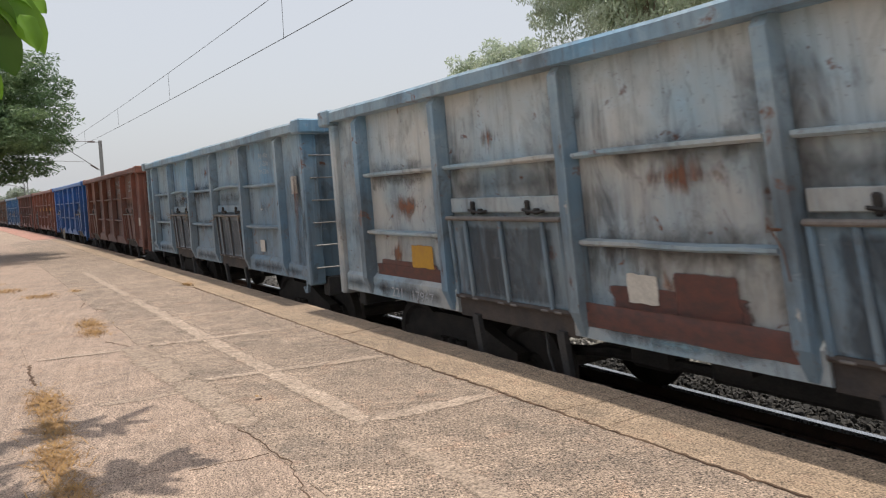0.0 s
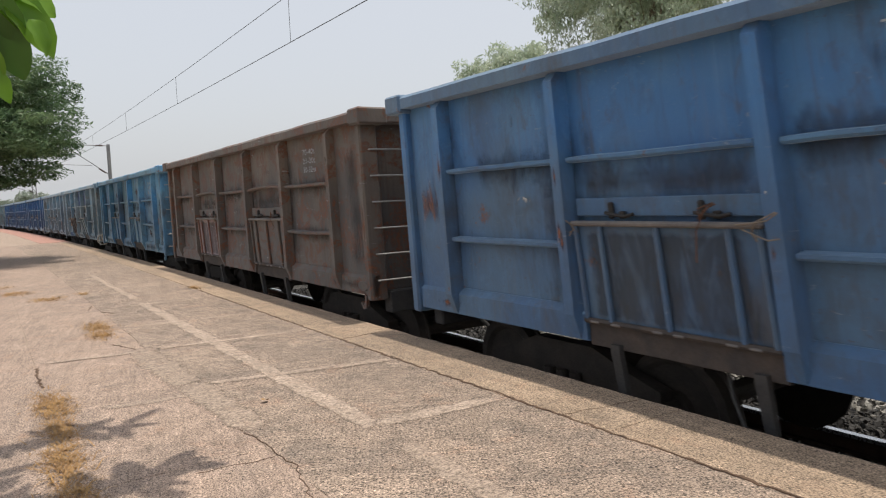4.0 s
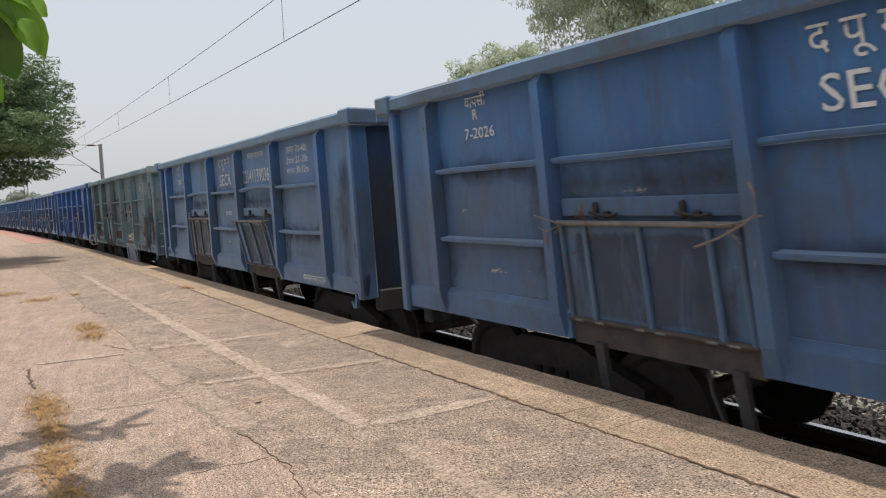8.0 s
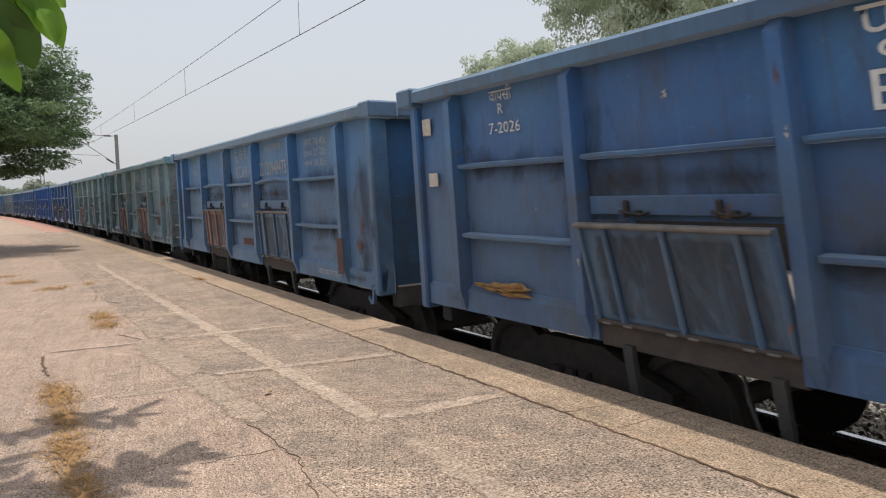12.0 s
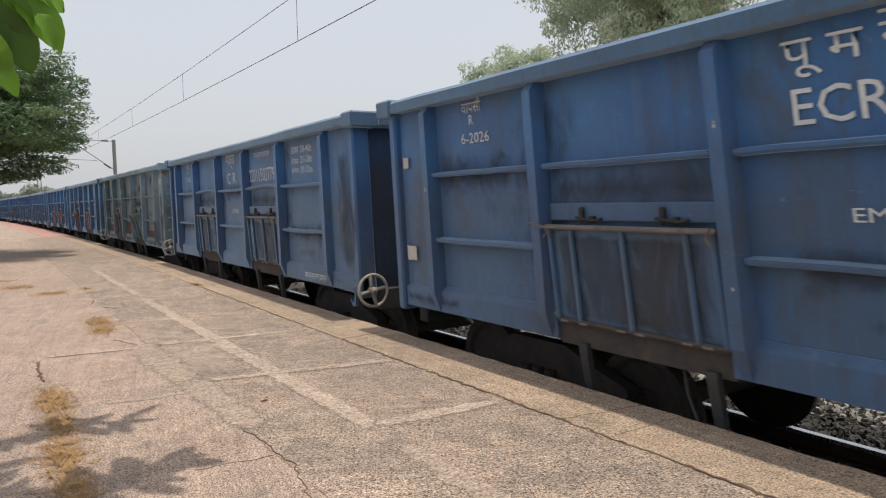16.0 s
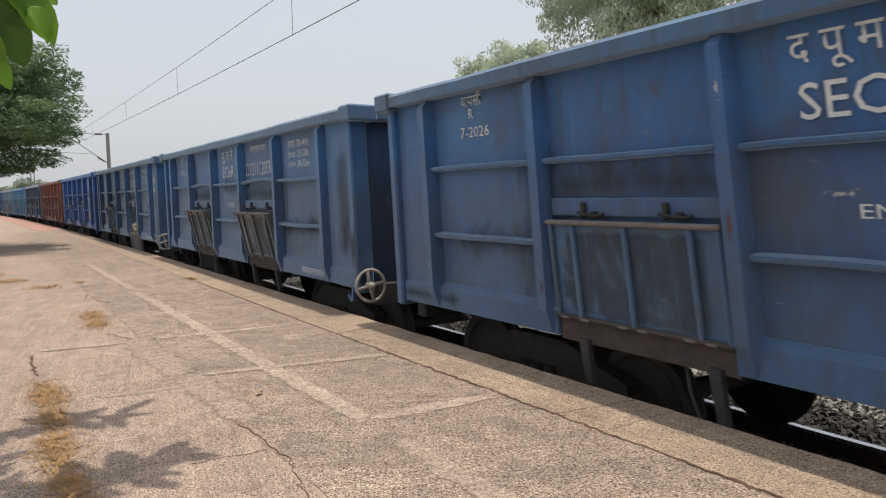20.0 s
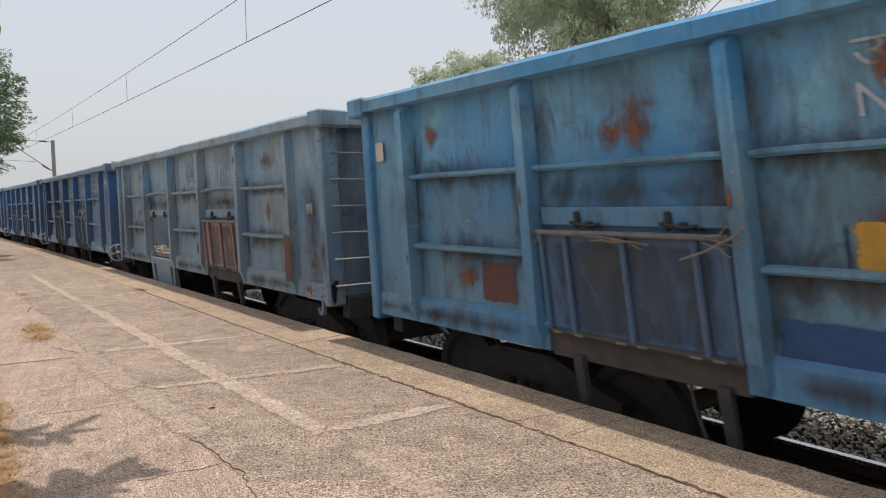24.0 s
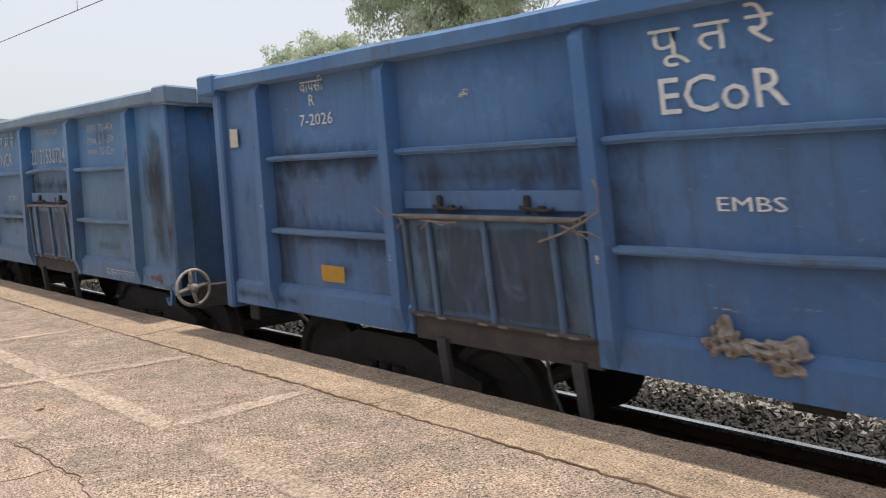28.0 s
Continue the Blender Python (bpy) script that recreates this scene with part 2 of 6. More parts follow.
def stain_material(name, a, b, strength, scale=5.0, streak=1.0, cover=0.5, soft=0.2, clean=False, fade=(0.5, 0.5)):
    """A ragged stain. cover: how much of it is filled; clean: a touch-up with a firm rim."""
    m, nt, bsdf = nodes_of(name)
    n = Nodes(nt)
    v = n.shifted((1.0, 1.0, 1.0 / streak), 51.0)
    f = n.noise(v, scale, 6, 0.72, 0.8)
    g = n.noise(v, scale * 2.3, 4, 0.7)
    n.link(n.mix(n.ramp(g, 0.35, 0.65), a, b), bsdf.inputs["Base Color"])
    bsdf.inputs["Roughness"].default_value = 0.85
    gen = nt.nodes.new("ShaderNodeTexCoord").outputs["Generated"]
    sep = nt.nodes.new("ShaderNodeSeparateXYZ")
    n.link(gen, sep.inputs[0])
    edges = []
    for k, far in zip("YZ", fade):
        d = nt.nodes.new("ShaderNodeMath")
        d.operation = "PINGPONG"
        d.inputs[1].default_value = 0.5
        n.link(sep.outputs[k], d.inputs[0])
        edges.append(n.ramp(d.outputs[0], 0.0, 0.11 if clean else far))
    rim = n.times(edges[0], edges[1])
    add = nt.nodes.new("ShaderNodeMath")
    n.link(f, add.inputs[0])
    n.link(n.ramp(rim, 0.0, 1.0, -0.34, 0.06 if not clean else 0.3), add.inputs[1])
    level = 0.62 - 0.34 * cover
    n.link(n.ramp(add.outputs[0], level, level + soft, 0.0, strength), bsdf.inputs["Alpha"])
    return m


STAINS = {
    "door_wear": stain_material("door_wear", (0.075, 0.08, 0.09), (0.022, 0.022, 0.024), 0.5, 5.0, 3.0, 0.75, 0.2, False, (0.1, 0.1)),
    # these four films mix real grime with shade painted round ribs and posts
    "soot_shade": stain_material("soot_shade_stain", (0.018, 0.018, 0.019), (0.035, 0.034, 0.035), 0.56, 3.0, 1.6, 0.95, 0.34, False, (0.12, 0.5)),
    "soot_shade_run": stain_material("soot_shade_run", (0.018, 0.018, 0.019), (0.035, 0.034, 0.035), 0.56, 4.0, 3.0, 0.95, 0.34, False, (0.5, 0.14)),
    "grime_run": stain_material("rusty_grime_shade_run", (0.075, 0.05, 0.038), (0.035, 0.028, 0.025), 0.6, 4.0, 3.0, 0.95, 0.3, False, (0.5, 0.14)),
    "grime": stain_material("rusty_grime_shade", (0.075, 0.05, 0.038), (0.035, 0.028, 0.025), 0.6, 3.5, 1.8, 0.95, 0.3, False, (0.12, 0.5)),
    "streak": stain_material("grime_streak", (0.035, 0.036, 0.04), (0.06, 0.06, 0.062), 0.55, 6.0, 9.0, 0.5, 0.22),
    "rust": stain_material("rust_stain", (0.25, 0.095, 0.04), (0.12, 0.05, 0.028), 0.8, 6.0, 4.0, 0.68, 0.16),
    "oxide": stain_material("oxide_touch_up", (0.14, 0.055, 0.042), (0.085, 0.046, 0.04), 0.9, 4.0, 0.6, 0.55, 0.16, True),
    "white": stain_material("pale_scrape", (0.50, 0.50, 0.49), (0.36, 0.36, 0.36), 0.9, 13.0, 0.7, 0.38, 0.05),
    "dust": stain_material("coal_dust_film", (0.10, 0.11, 0.12), (0.13, 0.135, 0.14), 0.42, 2.2, 5.0, 0.6, 0.4),
    "yellow": stain_material("old_yellow_paint", (0.50, 0.28, 0.03), (0.42, 0.22, 0.04), 0.9, 7.0, 1.0, 0.5, 0.16, True),
    "tan": stain_material("old_primer_wear", (0.36, 0.32, 0.23), (0.24, 0.20, 0.15), 0.75, 7.0, 2.5, 0.62, 0.16, False, (0.12, 0.16)),
    "patchblue": stain_material("fresh_navy_touch_up", (0.022, 0.055, 0.145), (0.032, 0.075, 0.175), 0.95, 4.0, 1.0, 0.9, 0.1, True),
    "patchlight": stain_material("old_light_blue_paint", (0.14, 0.26, 0.34), (0.19, 0.29, 0.34), 0.85, 3.0, 2.0, 0.65, 0.2),
}

def ground_material(name, a, b, c, grain=70.0, turn=0.0, stretch=0.4, stain=0.5, speck=0.45, worn=False):
    """Worn concrete: two tones, pale scuffs and dark stains, sand grains drawn out a little along the broom's way."""
    m, nt, bsdf = nodes_of(name)
    n = Nodes(nt)
    v = n.shifted((1, 1, 1))
    def drawn(sx, sy):
        mp = nt.nodes.new("ShaderNodeMapping")
        mp.vector_type = "TEXTURE"
        mp.inputs["Rotation"].default_value = (0, 0, radians(turn))
        mp.inputs["Scale"].default_value = (1 / sx, 1 / sy, 1)
        n.link(n.coord, mp.inputs["Vector"])
        return mp.outputs["Vector"]
    sandy = drawn(stretch, 1.0)
    big = n.noise(v, 0.55, 5, 0.6, 0.4)
    mid = n.noise(v, 2.2, 7, 0.68, 0.6)
    patchy = n.noise(v, 6.0, 6, 0.7, 0.3)
    sand = n.noise(sandy, grain, 3, 0.75)
    broom = n.noise(drawn(0.05, 1.0), 22.0, 4, 0.7, 0.3)
    col = n.mix(n.ramp(big, 0.36, 0.66), a, b)
    col = n.mix(n.ramp(mid, 0.45, 0.7, 0.0, stain), col, c)
    col = n.mix(n.ramp(n.noise(v, 1.1, 6, 0.65), 0.52, 0.68, 0.0, 0.5), col, tuple(min(1.0, k * 1.28) for k in a))
    def valued(col, val):
        hsv = nt.nodes.new("ShaderNodeHueSaturation")
        n.link(val, hsv.inputs["Value"])
        n.link(col, hsv.inputs["Color"])
        return hsv.outputs["Color"]
    col = n.mix(n.ramp(n.noise(v, 3.1, 6, 0.7, 0.8), 0.56, 0.70, 0.0, 0.4), col, (0.36, 0.215, 0.145))
    col = valued(col, n.ramp(patchy, 0.3, 0.7, 0.82, 1.16))
    col = valued(col, n.ramp(broom, 0.3, 0.7, 0.84, 1.15))
    col = valued(col, n.ramp(sand, 0.36, 0.64, 1.0 - speck, 1.0 + speck))
    # small dark pits, and pale grains between them
    for size, reach, lo, hi, share in ((grain, 0.5, 1.0 - speck, 1.1, 0.6), (grain * 0.45, 0.4, 1.0 - speck * 0.9, 1.0, 0.4), (grain * 0.6, 0.45, 1.0 + speck * 0.7, 1.0, 0.4)):
        cell = nt.nodes.new("ShaderNodeTexVoronoi")
        cell.inputs["Scale"].default_value = size
        n.link(sandy, cell.inputs["Vector"])
        sp = nt.nodes.new("ShaderNodeSeparateColor")
        n.link(cell.outputs["Color"], sp.inputs[0])
        pit = n.times(n.ramp(cell.outputs["Distance"], reach, reach * 0.6), n.ramp(sp.outputs[0], share, share * 0.8))
        col = valued(col, n.ramp(pit, 0.0, 1.0, hi, lo))
    n.link(col, bsdf.inputs["Base Color"])
    bsdf.inputs["Roughness"].default_value = 0.93
    if worn:
        # worn away in spots, and thin towards its ragged rim
        gen = nt.nodes.new("ShaderNodeTexCoord").outputs["UV"]
        sep = nt.nodes.new("ShaderNodeSeparateXYZ")
        n.link(gen, sep.inputs[0])
        mixed = nt.nodes.new("ShaderNodeMath")
        n.link(n.noise(v, 24.0, 6, 0.75), mixed.inputs[0])
        n.link(n.ramp(sep.outputs["X"], 0.0, 0.45, -0.22, 0.16), mixed.inputs[1])
        n.link(n.ramp(mixed.outputs[0], 0.40, 0.60, 0.0, 0.85), bsdf.inputs["Alpha"])
    add = nt.nodes.new("ShaderNodeMath")
    n.link(sand, add.inputs[0])
    n.link(broom, add.inputs[1])
    n.bump(add.outputs[0], 0.7, 0.012, bsdf)
    return m


SLAB_TAN = ground_material("tan_broomed_concrete", (0.345, 0.258, 0.203), (0.285, 0.216, 0.172), (0.21, 0.166, 0.137), 104.0, 80.0, 0.75, 0.85, 0.54)
SLAB_GREY = ground_material("grey_worn_concrete", (0.318, 0.244, 0.190), (0.252, 0.197, 0.156), (0.15, 0.123, 0.102), 100.0, -28.0, 0.75, 0.9, 0.74)
SLAB_EDGE = ground_material("coping_concrete", (0.355, 0.264, 0.186), (0.285, 0.216, 0.158), (0.20, 0.155, 0.118), 102.0, 90.0, 0.75, 0.9, 0.58)
BAND = ground_material("smooth_cement_band", (0.43, 0.34, 0.272), (0.38, 0.302, 0.242), (0.31, 0.248, 0.198), 70.0, 0.0, 0.8, 0.5, 0.4, True)
SMEAR = ground_material("trowelled_cement", (0.359, 0.281, 0.222), (0.320, 0.254, 0.203), (0.273, 0.218, 0.176), 70.0, 0.0, 0.8, 0.5, 0.4, True)
FARPLAT = ground_material("far_platform_concrete", (0.348, 0.268, 0.208), (0.289, 0.225, 0.178), (0.230, 0.183, 0.145), 30.0, 0.0, 0.6, 0.45, 0.4)
PINK = ground_material("reddish_paving", (0.40, 0.215, 0.17), (0.34, 0.20, 0.16), (0.28, 0.18, 0.15), 60.0, 0.0, 0.6, 0.4, 0.3)
JOINT_FILL = plain("joint_mortar", (0.40, 0.31, 0.245), (0.26, 0.20, 0.155), 2.0, 0.95)
JOINT = plain("joint_dirt", (0.075, 0.045, 0.03), (0.15, 0.09, 0.055), 9.0, 0.95)
SOIL = plain("dry_soil", (0.26, 0.20, 0.14), (0.17, 0.15, 0.09), 0.6, 0.95, shift=0.0, fine=9.0)
FIELD = plain("green_field", (0.16, 0.22, 0.05), (0.24, 0.26, 0.09), 0.03, 0.9, shift=0.0, fine=1.5)
# two tones of one stone: train shade and sunlight put into the colour
BALLAST = plain("ballast_stone", (0.025, 0.025, 0.025), (0.075, 0.072, 0.07), 3.0, 0.9, shift=60.0, fine=30.0)
SUNLIT_BALLAST = plain("sunlit_ballast_stone", (0.34, 0.33, 0.30), (0.20, 0.19, 0.175), 3.0, 0.9, shift=60.0, fine=30.0)
BALLAST_BED = plain("ballast_bed", (0.035, 0.033, 0.03), (0.075, 0.07, 0.065), 14.0, 0.95, bump=1.0, depth=0.04, shift=0.0, fine=24.0)
RAILTOP = plain("worn_rail_steel", (0.62, 0.62, 0.63), (0.50, 0.50, 0.51), 9.0, 0.25, 1.0, 0.0)
RAILSIDE = plain("rusty_rail", (0.13, 0.075, 0.05), (0.08, 0.05, 0.038), 7.0, 0.85)
SLEEPER = plain("concrete_sleeper", (0.21, 0.195, 0.18), (0.14, 0.13, 0.12), 5.0, 0.9)
MAST = plain("galvanised_mast", (0.21, 0.215, 0.22), (0.30, 0.30, 0.30), 6.0, 0.6, 0.4)
TIE = plain("straw_coloured_rusty_wire", (0.26, 0.22, 0.18), (0.15, 0.11, 0.085), 8.0, 0.8)
WIRE = plain("dark_wire", (0.06, 0.06, 0.065), (0.09, 0.09, 0.09), 6.0, 0.6, 0.3, 0.0)
INSULATOR = plain("brown_insulator", (0.10, 0.06, 0.05), (0.06, 0.04, 0.04), 6.0, 0.4)
BARK = plain("tree_bark", (0.20, 0.155, 0.115), (0.32, 0.27, 0.22), 4.0, 0.9, depth=0.03, fine=20.0)


def leaf_material(name, a, b, c, through=0.35):
    m, nt, bsdf = nodes_of(name)
    n = Nodes(nt)
    geo = nt.nodes.new("ShaderNodeNewGeometry")
    rnd = geo.outputs["Random Per Island"]
    col = n.mix(rnd, a, b)
    col = n.mix(n.ramp(n.noise(n.coord, 0.9, 3), 0.45, 0.7), col, c)
    n.link(col, bsdf.inputs["Base Color"])
    bsdf.inputs["Roughness"].default_value = 0.42
    tr = nt.nodes.new("ShaderNodeBsdfTranslucent")
    n.link(col, tr.inputs["Color"])
    mixs = nt.nodes.new("ShaderNodeMixShader")
    mixs.inputs[0].default_value = through
    n.link(bsdf.outputs[0], mixs.inputs[1])
    n.link(tr.outputs[0], mixs.inputs[2])
    n.link(mixs.outputs[0], nt.nodes["Material Output"].inputs["Surface"])
    return m


# lit and shaded copies of one leaf, the light put into the colour
LEAF_BRIGHT = leaf_material("bright_leaf", (0.20, 0.38, 0.035), (0.15, 0.31, 0.03), (0.30, 0.46, 0.06), 0.45)
LEAF_SHADE = leaf_material("shaded_green_leaf", (0.07, 0.17, 0.02), (0.05, 0.12, 0.02), (0.11, 0.22, 0.03), 0.3)
LEAF_DARK = leaf_material("dark_feathery_leaf", (0.07, 0.13, 0.06), (0.135, 0.215, 0.105), (0.19, 0.275, 0.125))
# grey-green lightened so that some haze is part of the colour
LEAF_EUC = leaf_material("hazed_grey_green_leaf", (0.36, 0.43, 0.32), (0.47, 0.54, 0.42), (0.54, 0.59, 0.47), 0.5)
# distance haze is mixed into this leaf colour
LEAF_FAR = leaf_material("haze_tinted_leaf", (0.25, 0.30, 0.23), (0.32, 0.36, 0.30), (0.28, 0.32, 0.27))
LEAF_DEEP = leaf_material("deep_green_leaf", (0.09, 0.16, 0.06), (0.14, 0.22, 0.08), (0.18, 0.26, 0.09))


# ---- mesh building ----
class Shape:
    """Vertices and faces gathered for one mesh."""

    def __init__(self):
        self.v, self.f = [], []

    def box(self, x0, x1, y0, y1, z0, z1):
        b = len(self.v)
        self.v += [(x, y, z) for x in (x0, x1) for y in (y0, y1) for z in (z0, z1)]
        self.f += [tuple(b + i for i in q) for q in ((0, 1, 3, 2), (4, 6, 7, 5), (0, 4, 5, 1), (2, 3, 7, 6), (0, 2, 6, 4), (1, 5, 7, 3))]
        return self

    def worn_box(self, x0, x1, y0, y1, z0, z1, c=0.008):
        """A box with chamfered edges."""
        b = len(self.v)
        for (s, lo, hi) in ((c, z0, None), (0, z0 + c, None), (0, z1 - c, None), (c, z1, None)):
            X0, X1, Y0, Y1 = x0 + s, x1 - s, y0 + s, y1 - s
            k = c if s == 0 else 0.0
            self.v += [(X0 + k, Y0, lo), (X1 - k, Y0, lo), (X1, Y0 + k, lo), (X1, Y1 - k, lo), (X1 - k, Y1, lo), (X0 + k, Y1, lo), (X0, Y1 - k, lo), (X0, Y0 + k, lo)]
        self.f.append(tuple(b + i for i in reversed(range(8))))
        self.f.append(tuple(b + 24 + i for i in range(8)))
        for r in range(3):
            for i in range(8):
                j = (i + 1) % 8
                self.f.append((b + r * 8 + i, b + r * 8 + j, b + r * 8 + 8 + j, b + r * 8 + 8 + i))
        return self

    def prism(self, ring_a, ring_b):
        """Two equal rings of points, joined and closed."""
        b, n = len(self.v), len(ring_a)
        self.v += list(ring_a) + list(ring_b)
        self.f.append(tuple(b + i for i in reversed(range(n))))
        self.f.append(tuple(b + n + i for i in range(n)))
        self.f += [(b + i, b + (i + 1) % n, b + n + (i + 1) % n, b + n + i) for i in range(n)]
        return self

    def rings(self, rings, close=True):
        b, n = len(self.v), len(rings[0])
        for r in rings:
            self.v += list(r)
        for k in range(len(rings) - 1):
            for i in range(n):
                j = (i + 1) % n
                self.f.append((b + k * n + i, b + k * n + j, b + (k + 1) * n + j, b + (k + 1) * n + i))
        if close:
            self.f.append(tuple(b + i for i in reversed(range(n))))
            self.f.append(tuple(b + (len(rings) - 1) * n + i for i in range(n)))
        return self

    def tube(self, points, radius, sides=6):
        pts = [Vector(p) for p in points]
        rings = []
        for i, p in enumerate(pts):
            d = (pts[min(i + 1, len(pts) - 1)] - pts[max(i - 1, 0)]).normalized()
            a = d.orthogonal().normalized() if abs(d.z) > 0.9 else d.cross(Vector((0, 0, 1))).normalized()
            c = d.cross(a)
            r = radius[i] if isinstance(radius, (list, tuple)) else radius
            rings.append([tuple(p + (a * math.cos(t) + c * math.sin(t)) * r) for t in [2 * math.pi * k / sides for k in range(sides)]])
        return self.rings(rings)

    def torus(self, centre, normal, big, small, n=20, sides=6):
        nrm = Vector(normal).normalized()
        a = nrm.orthogonal().normalized()
        c = nrm.cross(a)
        b = len(self.v)
        for i in range(n):
            t = 2 * math.pi * i / n
            out = a * math.cos(t) + c * math.sin(t)
            for k in range(sides):
                u = 2 * math.pi * k / sides
                self.v.append(tuple(Vector(centre) + out * (big + small * math.cos(u)) + nrm * small * math.sin(u)))
        for i in range(n):
            for k in range(sides):
                i2, k2 = (i + 1) % n, (k + 1) % sides
                self.f.append((b + i * sides + k, b + i2 * sides + k, b + i2 * sides + k2, b + i * sides + k2))
        return self

    def quad(self, *p):
        b = len(self.v)
        self.v += [tuple(q) for q in p]
        self.f.append(tuple(range(b, b + len(p))))
        return self

    def mesh(self, name, material=None, smooth=False):
        me = bpy.data.meshes.new(name)
        me.from_pydata(self.v, [], self.f)
        if material:
            me.materials.append(material)
        if smooth:
            me.polygons.foreach_set("use_smooth", [True] * len(me.polygons))
        me.update()
        return me


def part(name, shape, material, parent=None, label="", smooth=False):
    me = shape if isinstance(shape, bpy.types.Mesh) else shape.mesh(name, material, smooth)
    ob = new(name, me)
    ob.parent = parent
    if label:
        ob["label"] = label
    return ob


def thing(name, label, category, group="", kind="", at=None):
    ob = tagged(new(name), label, category, group, kind)
    if at is not None:
        ob.matrix_basis = at
    return ob


def strip(side0, side1, z0, z1, s0, s1, step=6.0):
    """A bar that follows the track."""
    sh = Shape()
    n = max(1, int(abs(s1 - s0) / step))
    rings = []
    for i in range(n + 1):
        s = s0 + (s1 - s0) * i / n
        (xa, ya, _), (xb, yb, _) = line(s, side0), line(s, side1)
        rings.append([(xa, ya, z0), (xb, yb, z0), (xb, yb, z1), (xa, ya, z1)])
    return sh.rings(rings)


rng = random.Random(7)

# ---- ground and platform base ----
ground_sheet = Shape()
cells = [-1500, -400, -120, -40, -14, 0, 14, 40, 120, 400, 1500]
for i in range(len(cells) - 1):
    for j in range(len(cells) - 1):
        ground_sheet.quad((cells[i], cells[j], -1.35), (cells[i + 1], cells[j], -1.35), (cells[i + 1], cells[j + 1], -1.35), (cells[i], cells[j + 1], -1.35))
g = tagged(part("ground", ground_sheet, FIELD), "flat green and straw-coloured fields round the station", "ground", kind="structure")
tagged(part("ballast_bed", strip(-1.9, 4.6, -1.34, -1.0, -90, 520), BALLAST_BED), "dark bed of crushed stone under the track", "ballast", kind="structure")
tagged(part("verge", strip(4.7, 60.0, -1.345, -1.04, -90, 520, 12.0), SOIL), "dry earth verge beyond the track", "ground", kind="structure")
tagged(part("platform_base", strip(-16.0, EDGE - TRACK - 0.06, -1.34, -0.004, -60, 330), JOINT_FILL), "earth and concrete body of the platform", "platform", kind="structure")
tagged(part("platform_wall", strip(EDGE - TRACK - 0.058, EDGE - TRACK - 0.004, -1.34, -0.125, -60, 330), SLAB_GREY), "rough concrete face of the platform", "platform wall", kind="structure")

# ---- platform paving, slab by slab where it is close ----
paving = thing("platform_paving", "worn concrete slabs of a station platform with cracked joints", "pavement", kind="structure")
COLUMNS = [(-15.8, -2.25, SLAB_TAN), (-2.246, 0.268, SLAB_TAN), (0.28, 1.243, SLAB_TAN), (1.245, 2.888, SLAB_GREY), (2.906, EDGE, SLAB_EDGE)]
ROWS = [-12.0, -8.2, -4.6, -1.4, 0.45, 2.2, 3.82, 5.28, 7.25, 8.95, 10.9, 12.7, 14.6, 16.5, 18.4, 20.4, 22.4, 24.4, 26.6, 28.8, 31.2, 33.6, 36.0]


def shift_x(y):
    return line(y)[0] - TRACK if y > BEND else 0.0


def slab(x0, x1, y0, y1, top, seed, jag=0.012):
    """One slab with a broken, uneven outline."""
    r = random.Random(seed)
    def edge(a, b, n):
        return [(a[0] + (b[0] - a[0]) * i / n + r.uniform(-jag, jag) * (0 < i < n), a[1] + (b[1] - a[1]) * i / n + r.uniform(-jag, jag) * 0.15 * (0 < i < n)) for i in range(n)]
    nx, ny = max(2, int((x1 - x0) / 0.16)), max(2, int((y1 - y0) / 0.16))
    nx, ny = min(nx, 12), min(ny, 12)
    ring = edge((x0, y0), (x1, y0), nx) + edge((x1, y0), (x1, y1), ny) + edge((x1, y1), (x0, y1), nx) + edge((x0, y1), (x0, y0), ny)
    cx, cy = (x0 + x1) / 2, (y0 + y1) / 2
    sh = Shape()
    def lay(z, inset):
        return [(x + shift_x(y) - math.copysign(inset, x - cx), y - math.copysign(inset, y - cy), z + r.uniform(-0.0015, 0.0015)) for x, y in ring]
    b = len(ring)
    rings = [lay(-0.12, 0.0), lay(top - 0.002, 0.0), lay(top, 0.001)]
    sh.rings(rings, close=False)
    sh.f.append(tuple(2 * b + i for i in range(b)))
    return sh


for ci, (x0, x1, mat) in enumerate(COLUMNS):
    rows = [y for y in ROWS if ci != 2 or y not in (5.28, 8.95)]
    for ri in range(len(rows) - 1):
        y0, y1 = rows[ri], rows[ri + 1]
        gap = 0.0003
        if ci == 4:
            y0, y1 = y0 + 0.6, y1 + 0.6
        part("slab", slab(x0, x1, y0 + gap, y1 - gap, rng.uniform(0.0, 0.0015), ci * 100 + ri, 0.004 if ci == 0 else 0.012), mat, paving)
part("far_paving", strip(-16.0, EDGE - TRACK, -0.10, 0.0, 36.7, 330), FARPLAT, paving)
part("red_paving_strip", strip(EDGE - TRACK - 1.25, EDGE - TRACK - 0.02, 0.004, 0.012, 37.5, 330), PINK, paving, "reddish paving along the far edge")


